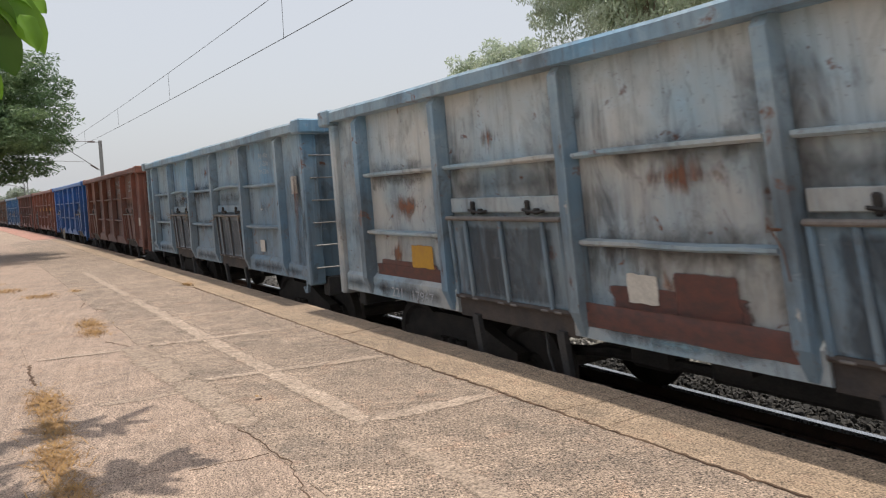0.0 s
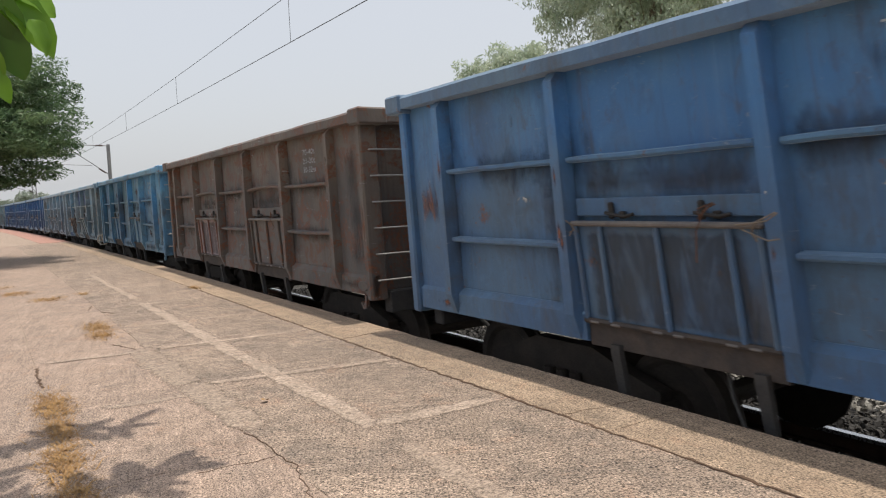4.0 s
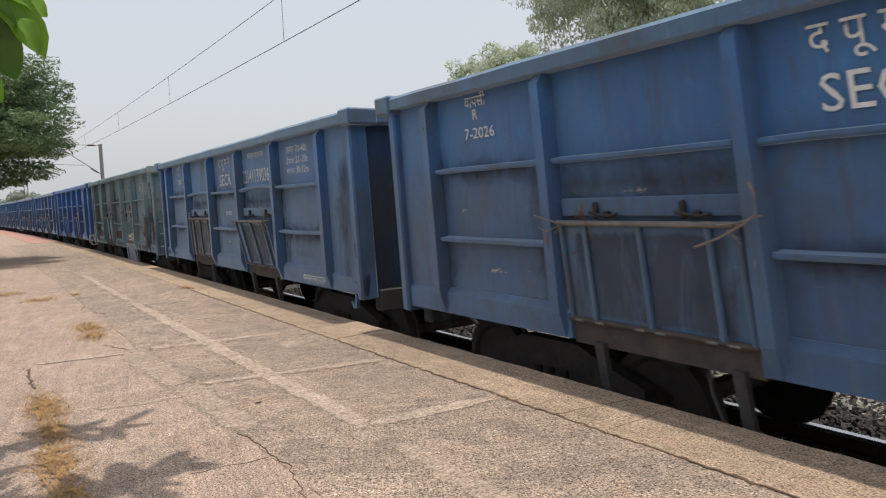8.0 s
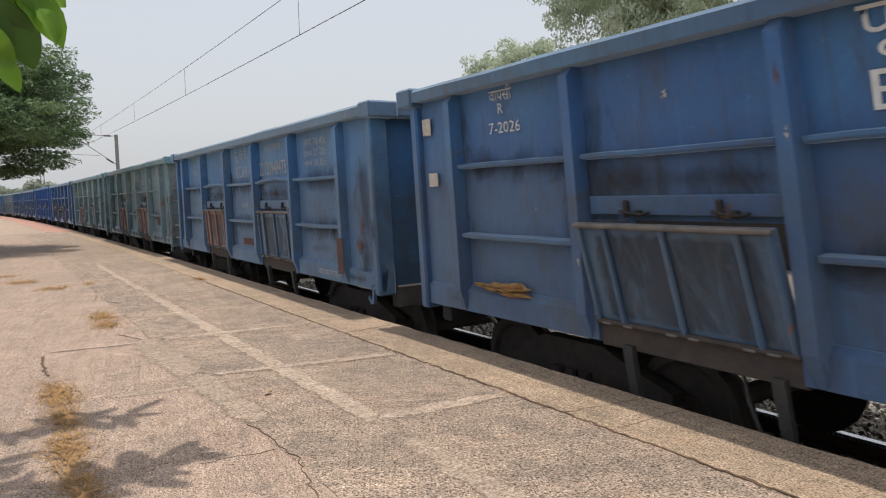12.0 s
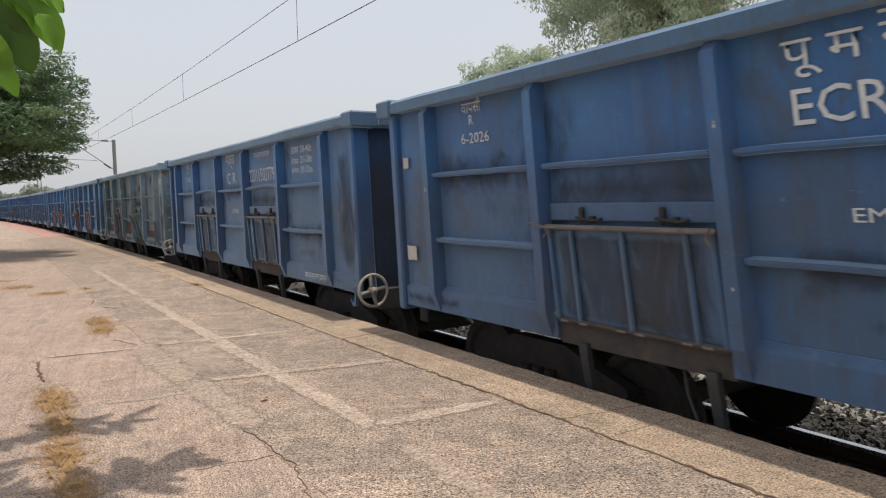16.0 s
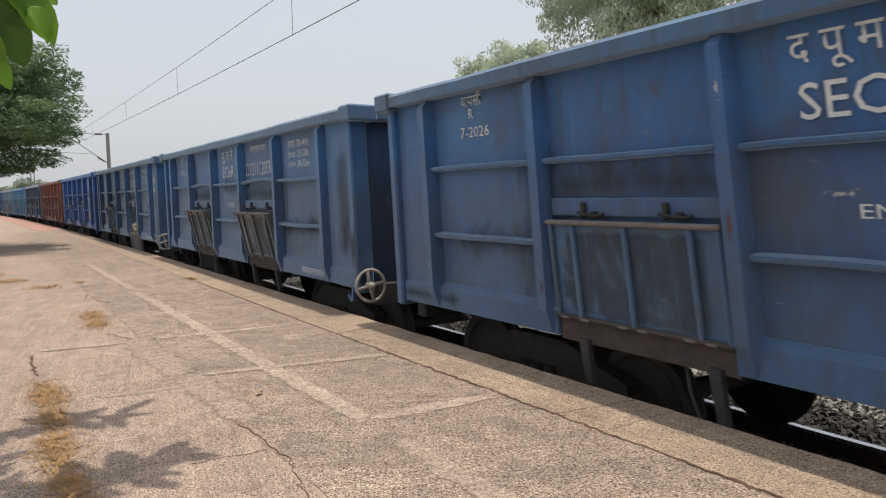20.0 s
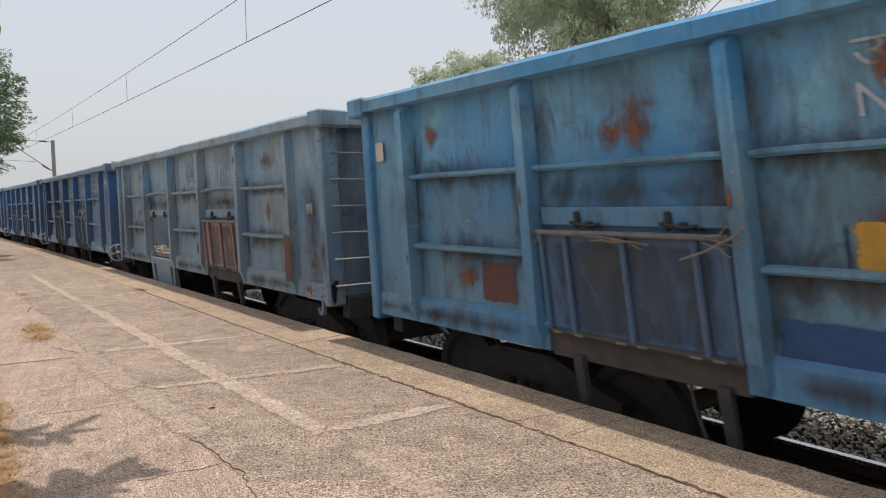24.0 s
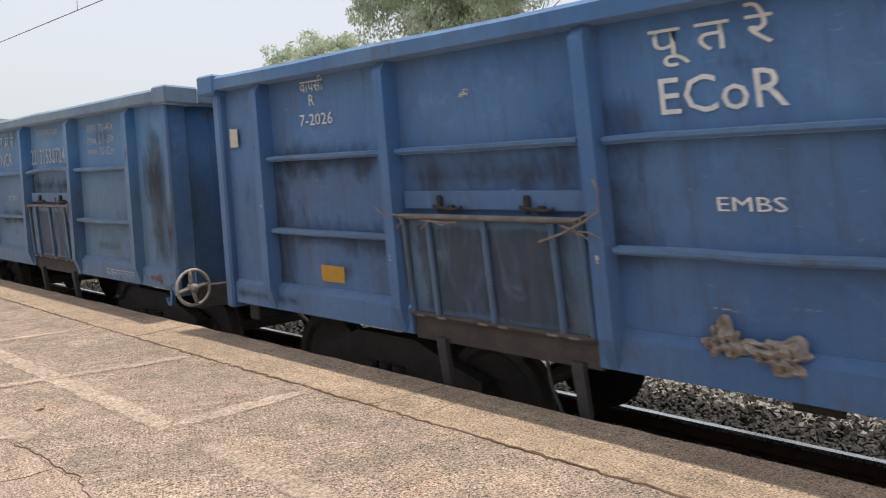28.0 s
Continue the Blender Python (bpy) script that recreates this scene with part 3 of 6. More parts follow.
def band(points, width, seed, material, top=0.005):
    """A thin cement band, worn along its sides."""
    r = random.Random(seed)
    (xa, ya), (xb, yb) = points
    n = max(4, int(math.hypot(xb - xa, yb - ya) / 0.12))
    dx, dy = (yb - ya), -(xb - xa)
    d = math.hypot(dx, dy)
    dx, dy = dx / d, dy / d
    rows = []
    for i in range(n + 1):
        f = i / n
        w0, w1 = width * r.uniform(0.6, 0.95), width * r.uniform(0.6, 0.95)
        x, y = xa + (xb - xa) * f + r.uniform(-0.008, 0.008), ya + (yb - ya) * f
        rows.append(((x - dx * w0, y - dy * w0), (x, y), (x + dx * w1, y + dy * w1)))
    sh = Shape()
    uv = []
    for i in range(n):
        for k in (0, 1):
            sh.quad(*[(*q, top) for q in (rows[i][k], rows[i + 1][k], rows[i + 1][k + 1], rows[i][k + 1])])
            e0, e1 = min(1.0, 0.7 * min(i, n - i)), min(1.0, 0.7 * min(i + 1, n - i - 1))
            uv += [0 if k == 0 else e0, 0 if k == 0 else e1, e1 if k == 0 else 0, e0 if k == 0 else 0]
    me = sh.mesh("cement_band", material)
    layer = me.uv_layers.new(name="rim")
    for loop, value in zip(layer.data, uv):
        loop.uv = (value, 0.5)
    return me


for k, (a, b, w) in enumerate([((1.89, 3.72), (1.85, 11.2), 0.14), ((1.87, 3.80), (2.86, 3.74), 0.13), ((1.32, 5.56), (2.90, 5.27), 0.10), ((1.30, 7.3), (2.85, 7.15), 0.09),
                               ((1.4, 8.9), (2.8, 8.8), 0.09), ((0.3, 7.36), (1.2, 7.26), 0.07), ((1.85, 11.6), (1.84, 17.0), 0.11), ((1.3, 10.9), (2.8, 10.8), 0.09)]):
    part("cement_band", band((a, b), w, 40 + k, BAND, 0.0052 + 0.0004 * k), None, paving)
for k, (a, b, w) in enumerate([((1.88, 2.2), (1.87, 3.42), 0.14), ((1.17, 7.45), (1.24, 5.6), 0.24), ((1.24, 5.7), (1.31, 4.15), 0.2), ((0.55, 5.35), (1.2, 5.3), 0.1)]):
    part("trowelled_cement", band((a, b), w, 70 + k, SMEAR, 0.0046 + 0.0002 * k), None, paving)


# cracks with torn edges: thin dark wedges let into the surface
def crack(points, width, seed):
    r = random.Random(seed)
    sh = Shape()
    rings = []
    for i in range(len(points) - 1):
        (xa, ya), (xb, yb) = points[i], points[i + 1]
        n = max(3, int(math.hypot(xb - xa, yb - ya) / 0.05))
        for k in range(n + (i == len(points) - 2)):
            f = k / n
            x, y = xa + (xb - xa) * f + r.uniform(-0.018, 0.018), ya + (yb - ya) * f + r.uniform(-0.012, 0.012)
            w = width * r.uniform(0.35, 1.0)
            rings.append([(x - w, y, 0.001), (x + w, y, 0.001), (x + w * 0.8, y, 0.0045), (x - w * 0.8, y, 0.0045)])
    return sh.rings(rings)


for k, (pts, w) in enumerate([([(1.15, 2.9), (1.27, 3.45), (1.27, 3.69), (1.23, 4.26)], 0.005), ([(1.24, 10.6), (1.35, 10.3)], 0.010), ([(1.0, 7.9), (1.16, 7.42)], 0.007), ([(0.29, 6.35), (0.27, 6.6), (0.29, 7.2)], 0.014),
                              ([(0.82, 3.70), (1.24, 3.66)], 0.004), ([(2.897, 0.8), (2.90, 4.0), (2.89, 7.0), (2.897, 12.0)], 0.014), ([(1.12, 10.9), (1.22, 11.4)], 0.008), ([(2.9, 6.4), (3.5, 6.5)], 0.004), ([(2.9, 3.2), (3.5, 3.1)], 0.003)]):
    part("crack", crack(pts, w, 60 + k), JOINT, paving)

# ---- track ----
for nm, off in (("near", -0.838), ("far", 0.838)):
    rail = thing("rail", "steel rail with a bright worn top", "rail", "rails", "structure")
    part("head", strip(off - 0.036, off + 0.036, RAIL - 0.035, RAIL, -90, 520, 4.0), RAILTOP, rail, "shiny worn running surface")
    part("web", strip(off - 0.011, off + 0.011, RAIL - 0.14, RAIL - 0.036, -90, 520, 4.0), RAILSIDE, rail)
    part("foot", strip(off - 0.068, off + 0.068, RAIL - 0.165, RAIL - 0.141, -90, 520, 4.0), RAILSIDE, rail)
sleeper_mesh = Shape().worn_box(-1.37, 1.37, -0.13, 0.13, -0.17, 0.06, 0.02).mesh("sleeper", SLEEPER)
for k in range(90):
    s = -6.0 + k * 0.62
    x, y, a = line(s)
    sl = new("sleeper", sleeper_mesh)
    tagged(sl, "grey concrete sleeper lying in the ballast", "sleeper", "sleepers", "structure")
    sl.matrix_basis = pose(x, y, RAIL - 0.228, 0, 0, math.degrees(a))

stones, clean = Shape(), Shape()
sr = random.Random(3)
for k in range(30000):
    y = sr.uniform(-1, 18) if k % 4 else sr.uniform(-3, 60)
    side = sr.uniform(0.7, 3.4) if k % 3 else sr.uniform(-1.6, 4.4)
    x, y, _ = line(y, side)
    r = sr.uniform(0.022, 0.042)
    z = -0.99 + max(0, side - 1.2) * 0.06 + sr.uniform(-0.01, 0.03)
    t = [Vector((sr.uniform(-1, 1), sr.uniform(-1, 1), sr.uniform(-0.7, 0.9))).normalized() * r * sr.uniform(0.8, 1.3) for _ in range(3)]
    o = Vector((x, y, z))
    a, b, c = t
    pts = [o + a, o + b, o + c, o - a * 0.9, o - b, o - c * 0.8]
    # stones past the painted shade line go to the pale, sunlit heap
    heap = clean if side > 2.0 + sr.gauss(0, 0.12) else stones
    i = len(heap.v)
    heap.v += [tuple(p) for p in pts]
    heap.f += [(i, i + 1, i + 2), (i, i + 2, i + 4), (i, i + 4, i + 5), (i, i + 5, i + 1), (i + 3, i + 2, i + 1), (i + 3, i + 4, i + 2), (i + 3, i + 5, i + 4), (i + 3, i + 1, i + 5)]
tagged(part("ballast", stones, BALLAST), "crushed stone between and beside the rails, coloured dark for shade", "ballast", kind="stuff")

tagged(part("clean_ballast", clean, SUNLIT_BALLAST), "crushed stone on the shoulder beyond the rail, coloured pale as sunlit", "ballast", kind="stuff")

# ---- overhead line ----
def wire_run(name, label, side, za, zb, s0, s1, radius, sag=0.0):
    pts = []
    for i in range(41):
        f = i / 40
        s = s0 + (s1 - s0) * f
        x, y, _ = line(s, side)
        pts.append((x, y, za + (zb - za) * f - sag * 4 * f * (1 - f)))
    ob = part(name, Shape().tube(pts, radius, 5), WIRE)
    return tagged(ob, label, "overhead wire")


wire_run("contact_wire", "thin dark contact wire over the track", 0.0, 4.40, 4.72, -6, 53.75, 0.0075)
wire_run("catenary_wire", "dark catenary wire that carries the contact wire", 0.0, 5.50, 5.24, -6, 53.75, 0.0065, 0.025)
wire_run("contact_wire", "thin dark contact wire over the far track", 0.0, 4.72, 4.75, 53.75, 116, 0.0075)
wire_run("catenary_wire", "dark catenary wire over the far track", 0.0, 5.24, 5.5, 53.75, 116, 0.0065, 0.3)
for s in (4.3, 13.15, 22.5, 31.0, 40.0, 48.0):
    f = (s + 6) / 59.75
    x, y, _ = line(s)
    top = 5.50 - 0.26 * f - 0.025 * 4 * f * (1 - f)
    tagged(part("dropper", Shape().tube([(x, y, 4.40 + 0.32 * f), (x, y, top)], 0.005, 5), WIRE), "thin dropper between the two overhead wires", "dropper", "droppers")


def mast(s, side, height, lattice=False):
    x, y, a = line(s, side)
    root = thing("catenary_mast", "grey steel catenary mast with a cantilever arm beside the track", "mast", "catenary masts", at=pose(x, y, -1.05, 0, 0, math.degrees(a)))
    h = height
    if lattice:
        for dx in (-0.22, 0.22):
            for dy in (-0.15, 0.15):
                part("leg", Shape().box(dx - 0.035, dx + 0.035, dy - 0.035, dy + 0.035, 0, h), MAST, root)
        k = 0
        z = 0.5
        while z < h - 0.7:
            part("lacing", Shape().tube([(-0.22 if k % 2 else 0.22, -0.16, z), (0.22 if k % 2 else -0.22, -0.16, z + 0.62)], 0.022, 4), MAST, root)
            z += 0.62
            k += 1
        part("cap", Shape().box(-0.27, 0.27, -0.2, 0.2, h - 0.06, h), MAST, root)
    else:
        web = Shape().box(-0.012, 0.012, -0.09, 0.09, 0, h)
        part("web", web, MAST, root)
        part("flange", Shape().box(-0.1, 0.1, -0.108, -0.092, 0, h), MAST, root)
        part("flange", Shape().box(-0.1, 0.1, 0.092, 0.108, 0, h), MAST, root)
    part("top_tube", Shape().tube([(-0.1, 0, h - 0.1), (-side + 0.3, 0, h - 0.02)], 0.025, 6), MAST, root)
    part("insulator", Shape().tube([(-0.35, 0, h - 0.09), (-0.8, 0, h - 0.08)], 0.055, 8), INSULATOR, root)
    part("stay_tube", Shape().tube([(-0.1, 0, h - 2.05), (-side + 0.6, 0, h - 0.35)], 0.03, 6), MAST, root)
    part("insulator", Shape().tube([(-0.25, 0, h - 1.97), (-0.7, 0, h - 1.66)], 0.055, 8), INSULATOR, root)
    part("register_arm", Shape().tube([(-1.1, 0, h - 1.45), (-side - 0.5, 0, h - 1.35)], 0.018, 6), MAST, root)
    part("base", Shape().worn_box(-0.4, 0.4, -0.4, 0.4, -0.25, 0.12, 0.03), SLEEPER, root)


mast(53.75, 3.0, 7.05)
mast(116.0, 5.2, 7.5, True)


# ---- plants ----
def leaf_cloud(sh, centre, radii, count, size, r, droop=0.5, long=1.9, shell=0.25):
    """Many small leaves strewn through an uneven ball."""
    cx, cy, cz = centre
    for _ in range(count):
        d = Vector((r.gauss(0, 1), r.gauss(0, 1), r.gauss(0, 1))).normalized()
        q = r.uniform(shell, 1.0) ** 0.6
        p = Vector((cx + d.x * radii[0] * q, cy + d.y * radii[1] * q, cz + d.z * radii[2] * q))
        a = Vector((r.gauss(0, 1), r.gauss(0, 1), r.gauss(0, 0.5) - droop)).normalized()
        b = a.cross(Vector((r.gauss(0, 1), r.gauss(0, 1), r.gauss(0, 1)))).normalized()
        s = size * r.uniform(0.6, 1.3)
        sh.quad(p - b * s * 0.24, p + a * s * 0.5 * long, p + b * s * 0.24, p - a * s * 0.5 * long)


def tree(label, base, height, crown, clumps, leaves, size, leaf, seed, lean=(0, 0), clump=1.0, droop=0.5, trunk=0.22, flat=0.75, name="tree"):
    """A trunk with limbs that run to the leaf clumps. crown: centre and radii."""
    r = random.Random(seed)
    root = thing(name, label, "tree", "trees by the line", at=pose(*base))
    (cx, cy, cz), (rx, ry, rz) = crown
    top = Vector((cx, cy, cz)) - Vector(base)
    n = 8
    pts, rad = [], []
    for i in range(n + 1):
        f = i / n
        pts.append((top.x * f ** 1.4 + 0.12 * math.sin(f * 5 + seed), top.y * f ** 1.4 + 0.12 * math.cos(f * 4 + seed), top.z * f))
        rad.append(trunk * (1 - 0.72 * f))
    part("trunk", Shape().tube(pts, rad, 9), BARK, root, smooth=True)
    cloud = Shape()
    for k in range(clumps):
        d = Vector((r.gauss(0, 1), r.gauss(0, 1), r.gauss(0, 0.9))).normalized()
        q = r.uniform(0.35, 1.0)
        c = top + Vector((d.x * rx * q, d.y * ry * q, d.z * rz * q))
        s = Vector(pts[r.randint(4, n)])
        m = (s + c) / 2 + Vector((r.uniform(-0.3, 0.3), r.uniform(-0.3, 0.3), r.uniform(0, 0.5)))
        if k % 4 == 0 and k < 60:
            part("limb", Shape().tube([s, m, c], [trunk * 0.2, trunk * 0.13, trunk * 0.05], 5), BARK, root)
        w = clump * r.uniform(0.6, 1.25)
        leaf_cloud(cloud, c, (w, w, w * flat), leaves, size, r, droop)
    part("crown", cloud, leaf, root)
    return root


tree("tall grey-green eucalyptus with drooping airy leaves behind the train", (17.5, 14.9, -1.2), 14, ((17.3, 14.5, 8.7), (3.6, 4.7, 4.3)), 230, 480, 0.085, LEAF_EUC, 11, clump=0.75, droop=1.2)
tree("tall grey-green eucalyptus with pale bare twigs behind the train", (18.5, 5.4, -1.2), 13, ((18.4, 5.5, 8.4), (2.8, 2.8, 3.8)), 140, 480, 0.085, LEAF_EUC, 12, clump=0.75, droop=1.2)
tree("small light-green tree far behind the train", (22.0, 29.8, -1.2), 9, ((21.8, 29.6, 6.55), (2.0, 2.6, 1.7)), 60, 150, 0.14, LEAF_EUC, 13, clump=0.55, droop=0.6)
tree("light-green young eucalyptus behind the train", (20.5, 25.0, -1.2), 9, ((20.5, 25.2, 6.7), (1.6, 2.2, 1.6)), 56, 150, 0.14, LEAF_EUC, 14, clump=0.55, droop=0.8)
tree("dark broad-leaved tree beyond the track", (16.5, 0.6, -1.2), 9, ((16.2, 1.0, 6.9), (2.4, 3.2, 2.6)), 90, 130, 0.22, LEAF_DEEP, 15, clump=0.8, droop=0.4)
tree("feathery dark-green tree with spreading sprays over the platform", (-2.6, 25.0, -0.1), 7, ((-0.5, 24.0, 4.2), (3.1, 3.7, 2.3)), 460, 300, 0.075, LEAF_DARK, 16, clump=0.62, droop=0.35, trunk=0.26, flat=0.36)
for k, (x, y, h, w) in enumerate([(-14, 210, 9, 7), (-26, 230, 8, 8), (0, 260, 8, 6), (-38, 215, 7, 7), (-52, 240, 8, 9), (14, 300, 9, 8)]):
    tree("distant tree with haze put into its pale leaf colour", (x, y, -1.3), h, ((x, y, h * 0.55), (w, w, h * 0.42)), 40, 60, 0.9, LEAF_FAR, 30 + k, clump=w * 0.35, droop=0.2, trunk=0.3)


# ---- near plants ----
def big_leaf(sh, at, way, normal, length, width):
    """A broad leaf with a folded midrib and a drooping tip."""
    a, nrm = Vector(way).normalized(), Vector(normal).normalized()
    s = a.cross(nrm).normalized()
    nrm = s.cross(a)
    p = Vector(at)
    prof = [(0.0, 0.06), (0.10, 0.7), (0.24, 0.98), (0.42, 1.0), (0.62, 0.92), (0.8, 0.68), (0.92, 0.36), (1.0, 0.03)]
    b = len(sh.v)
    for f, w in prof:
        c = p + a * length * f - nrm * length * 0.28 * f * f
        for k in (-1, -0.5, 0, 0.5, 1):
            wave = 0.05 * width * math.sin(f * 13 + k * 2 + length * 40) * abs(k)
            sh.v.append(tuple(c + s * (width * 0.5 * w * k) + nrm * (abs(k) * width * 0.13 * w + wave)))
    for i in range(len(prof) - 1):
        for k in range(4):
            sh.f.append((b + i * 5 + k, b + i * 5 + k + 1, b + i * 5 + 6 + k, b + i * 5 + 5 + k))


def overhanging_tree():
    """A broad-leaved tree beside the platform bench line: its trunk stands off to the side, its boughs reach over the slabs."""
    root = thing("broad_leaved_tree", "broad-leaved tree whose leafy boughs hang over the platform", "tree", at=pose(-2.6, 3.9, 0.0))
    o = Vector((-2.6, 3.9, 0.0))
    part("trunk", Shape().tube([(0, 0, -0.05), (0.03, 0.02, 1.2), (0.10, 0.0, 2.3), (0.16, -0.03, 3.6)], [0.13, 0.11, 0.09, 0.05], 9), BARK, root, smooth=True)
    boughs = [
        (1, [(-2.48, 3.9, 2.3), (-1.2, 3.95, 2.75), (-0.4, 4.0, 2.70), (0.16, 4.0, 2.47)], 4, 0.17),
        (2, [(-2.49, 3.9, 2.2), (-1.2, 4.05, 2.5), (-0.5, 4.1, 2.36), (-0.16, 4.05, 2.16)], 5, 0.15),
        (3, [(-2.46, 3.88, 3.0), (-0.6, 3.6, 3.3), (0.5, 3.6, 3.36), (1.25, 3.62, 3.25)], 42, 0.33),
        (4, [(-2.46, 3.92, 2.9), (-0.5, 4.5, 3.35), (0.4, 4.6, 3.42), (1.08, 4.62, 3.32)], 30, 0.32),
        (5, [(-2.46, 3.88, 3.2), (-0.8, 3.3, 3.35), (0.2, 3.35, 3.35), (0.95, 3.42, 3.2)], 32, 0.32),
        (6, [(-2.46, 3.9, 3.1), (-1.0, 4.0, 3.45), (-0.2, 4.1, 3.45), (0.45, 4.1, 3.4)], 18, 0.28)]
    for seed, points, leaves, size in boughs:
        r = random.Random(seed)
        pts = [tuple(Vector(p) - o) for p in points]
        bough = part("bough", Shape().tube(pts, [0.024 - 0.018 * i / (len(pts) - 1) for i in range(len(pts))], 6), BARK, root)
        for k in range(leaves):
            f = 0.35 + 0.65 * (k + 0.5) / leaves
            i = min(int(f * (len(pts) - 1)), len(pts) - 2)
            p = Vector(pts[i]).lerp(Vector(pts[i + 1]), f * (len(pts) - 1) - i)
            ang = k * 2.4 + r.uniform(-0.4, 0.4)
            sh = Shape()
            big_leaf(sh, p, (math.cos(ang), math.sin(ang), r.uniform(-0.6, 0.0)), (r.uniform(-0.3, 0.3), r.uniform(-0.3, 0.3), 1), size * r.uniform(0.7, 1.2), size * r.uniform(0.3, 0.46))
            part("leaf", sh, LEAF_BRIGHT if k % 2 else LEAF_SHADE, bough, smooth=True)
        if seed == 1:
            for k, (at, way, nrm, l, w) in enumerate([
                    ((0.11, 4.0, 2.38), (0.19, 0.0, -0.22), (0.3, -0.9, 0.3), 0.31, 0.17), ((0.06, 4.02, 2.31), (0.07, 0.0, -0.26), (-0.2, -0.95, 0.2), 0.31, 0.16),
                    ((0.03, 4.03, 2.42), (0.17, 0.0, -0.14), (0.1, -0.8, 0.6), 0.28, 0.18), ((0.11, 4.05, 2.47), (0.16, 0.0, -0.08), (0.1, -0.8, 0.6), 0.24, 0.17),
                    ((-0.04, 4.0, 2.26), (0.06, 0.0, -0.2), (0.2, -0.9, 0.2), 0.26, 0.15), ((0.0, 4.05, 2.52), (0.2, 0.0, 0.05), (0.0, -0.9, 0.5), 0.25, 0.16),
                    ((-0.02, 3.98, 2.04), (0.14, 0.0, -0.17), (0.2, -0.9, 0.4), 0.19, 0.10), ((-0.05, 3.96, 2.15), (0.10, 0.0, -0.16), (-0.3, -0.8, 0.4), 0.20, 0.12),
                    ((0.19, 3.97, 2.27), (0.10, 0.0, -0.16), (0.6, -0.7, 0.2), 0.17, 0.11), ((0.02, 3.97, 2.40), (0.10, 0.0, -0.2), (-0.5, -0.8, 0.3), 0.26, 0.15)]):
                sh = Shape()
                big_leaf(sh, Vector(at) - o + Vector((0.06, 0.0, 0.05)), way, nrm, l * 1.05, w * 1.15)
                part("leaf", sh, LEAF_SHADE if k in (1, 4, 9) else LEAF_BRIGHT, bough, smooth=True)
    return root


overhanging_tree()


def dry_grass(x, y, w, d, blades, h, seed):
    r = random.Random(seed)
    sh = Shape()
    for _ in range(int(blades * 1.4)):
        px, py = r.gauss(0, w * 0.45), r.gauss(0, d * 0.32)
        a = r.uniform(0, 2 * math.pi)
        l = h * r.uniform(0.3, 1.1) * 0.52
        lean = r.uniform(1.2, 4.6)
        dx, dy = math.cos(a) * lean * l, math.sin(a) * lean * l
        wd = r.uniform(0.0015, 0.004)
        nx, ny = -math.sin(a) * wd, math.cos(a) * wd
        p0, p1, p2 = Vector((px, py, 0)), Vector((px + dx * 0.5, py + dy * 0.5, l * 0.6)), Vector((px + dx, py + dy, l * r.uniform(0.15, 0.75)))
        o = Vector((nx, ny, 0))
        sh.quad(p0 - o, p0 + o, p1 + o * 0.8, p1 - o * 0.8)
        sh.quad(p1 - o * 0.8, p1 + o * 0.8, p2)
    ob = tagged(part("dry_grass", sh, STRAW), "dry straw-coloured grass growing out of a platform crack", "dry grass", "grass tufts", "stuff")
    ob.matrix_basis = pose(x + shift_x(y), y, 0.0)


for k, (x, y, w, d, n, h) in enumerate([(0.27, 3.75, 0.12, 0.5, 240, 0.07), (0.26, 4.35, 0.12, 0.6, 320, 0.08), (0.30, 5.0, 0.10, 0.5, 240, 0.07), (0.31, 5.65, 0.13, 0.7, 420, 0.08), (0.27, 3.2, 0.1, 0.5, 150, 0.06),
                                        (0.98, 8.55, 0.14, 0.5, 260, 0.07), (1.02, 9.2, 0.16, 0.7, 360, 0.08), (0.75, 12.8, 0.25, 0.5, 240, 0.09), (0.35, 14.2, 0.3, 0.6, 260, 0.10), (0.0, 15.6, 0.4, 0.4, 220, 0.09),
                                        (2.92, 12.4, 0.06, 0.4, 120, 0.10), (1.28, 13.2, 0.1, 0.4, 100, 0.06)]):
    dry_grass(x, y, w, d, n, h, 200 + k)
fallen = Shape()
big_leaf(fallen, (0, 0, 0.012), (0.6, 0.5, 0), (0.1, 0, 1), 0.07, 0.045)
ob = tagged(part("fallen_leaf", fallen, STRAW, smooth=True), "small dry fallen leaf on the concrete", "leaf")
ob.matrix_basis = pose(1.52, 4.72, 0.014)

# ---- wagons ----
FLOOR_Z, SILL_Z, RIM_Z = 1.28, 1.04, 3.18
PANEL, SILL_X, POST_X = -1.50, -1.562, -1.638
MESHES = {}


def cached(key, make):
    if key not in MESHES:
        MESHES[key] = make()
    return MESHES[key]


def post_shape(u, w, side=-1):
    """A pressed upright with chamfered front, cut slanting at its foot and head."""
    x0, x1 = PANEL, POST_X
    rings = []
    for z, x, k in ((SILL_Z + 0.02, SILL_X - 0.006, 0.55), (SILL_Z + 0.20, x1, 1.0), (RIM_Z - 0.2, x1, 1.0), (RIM_Z - 0.12, x0 - 0.07, 0.95)):
        h = w / 2
        rings.append([(x0 + 0.01, u - h, z), (x0 - 0.01, u - h, z), (x, u - h * 0.78 * k, z), (x, u + h * 0.78 * k, z), (x0 - 0.01, u + h, z), (x0 + 0.01, u + h, z)])
    if side > 0:
        rings = [[(-x, y, z) for x, y, z in reversed(r)] for r in rings]
    return Shape().rings(rings)


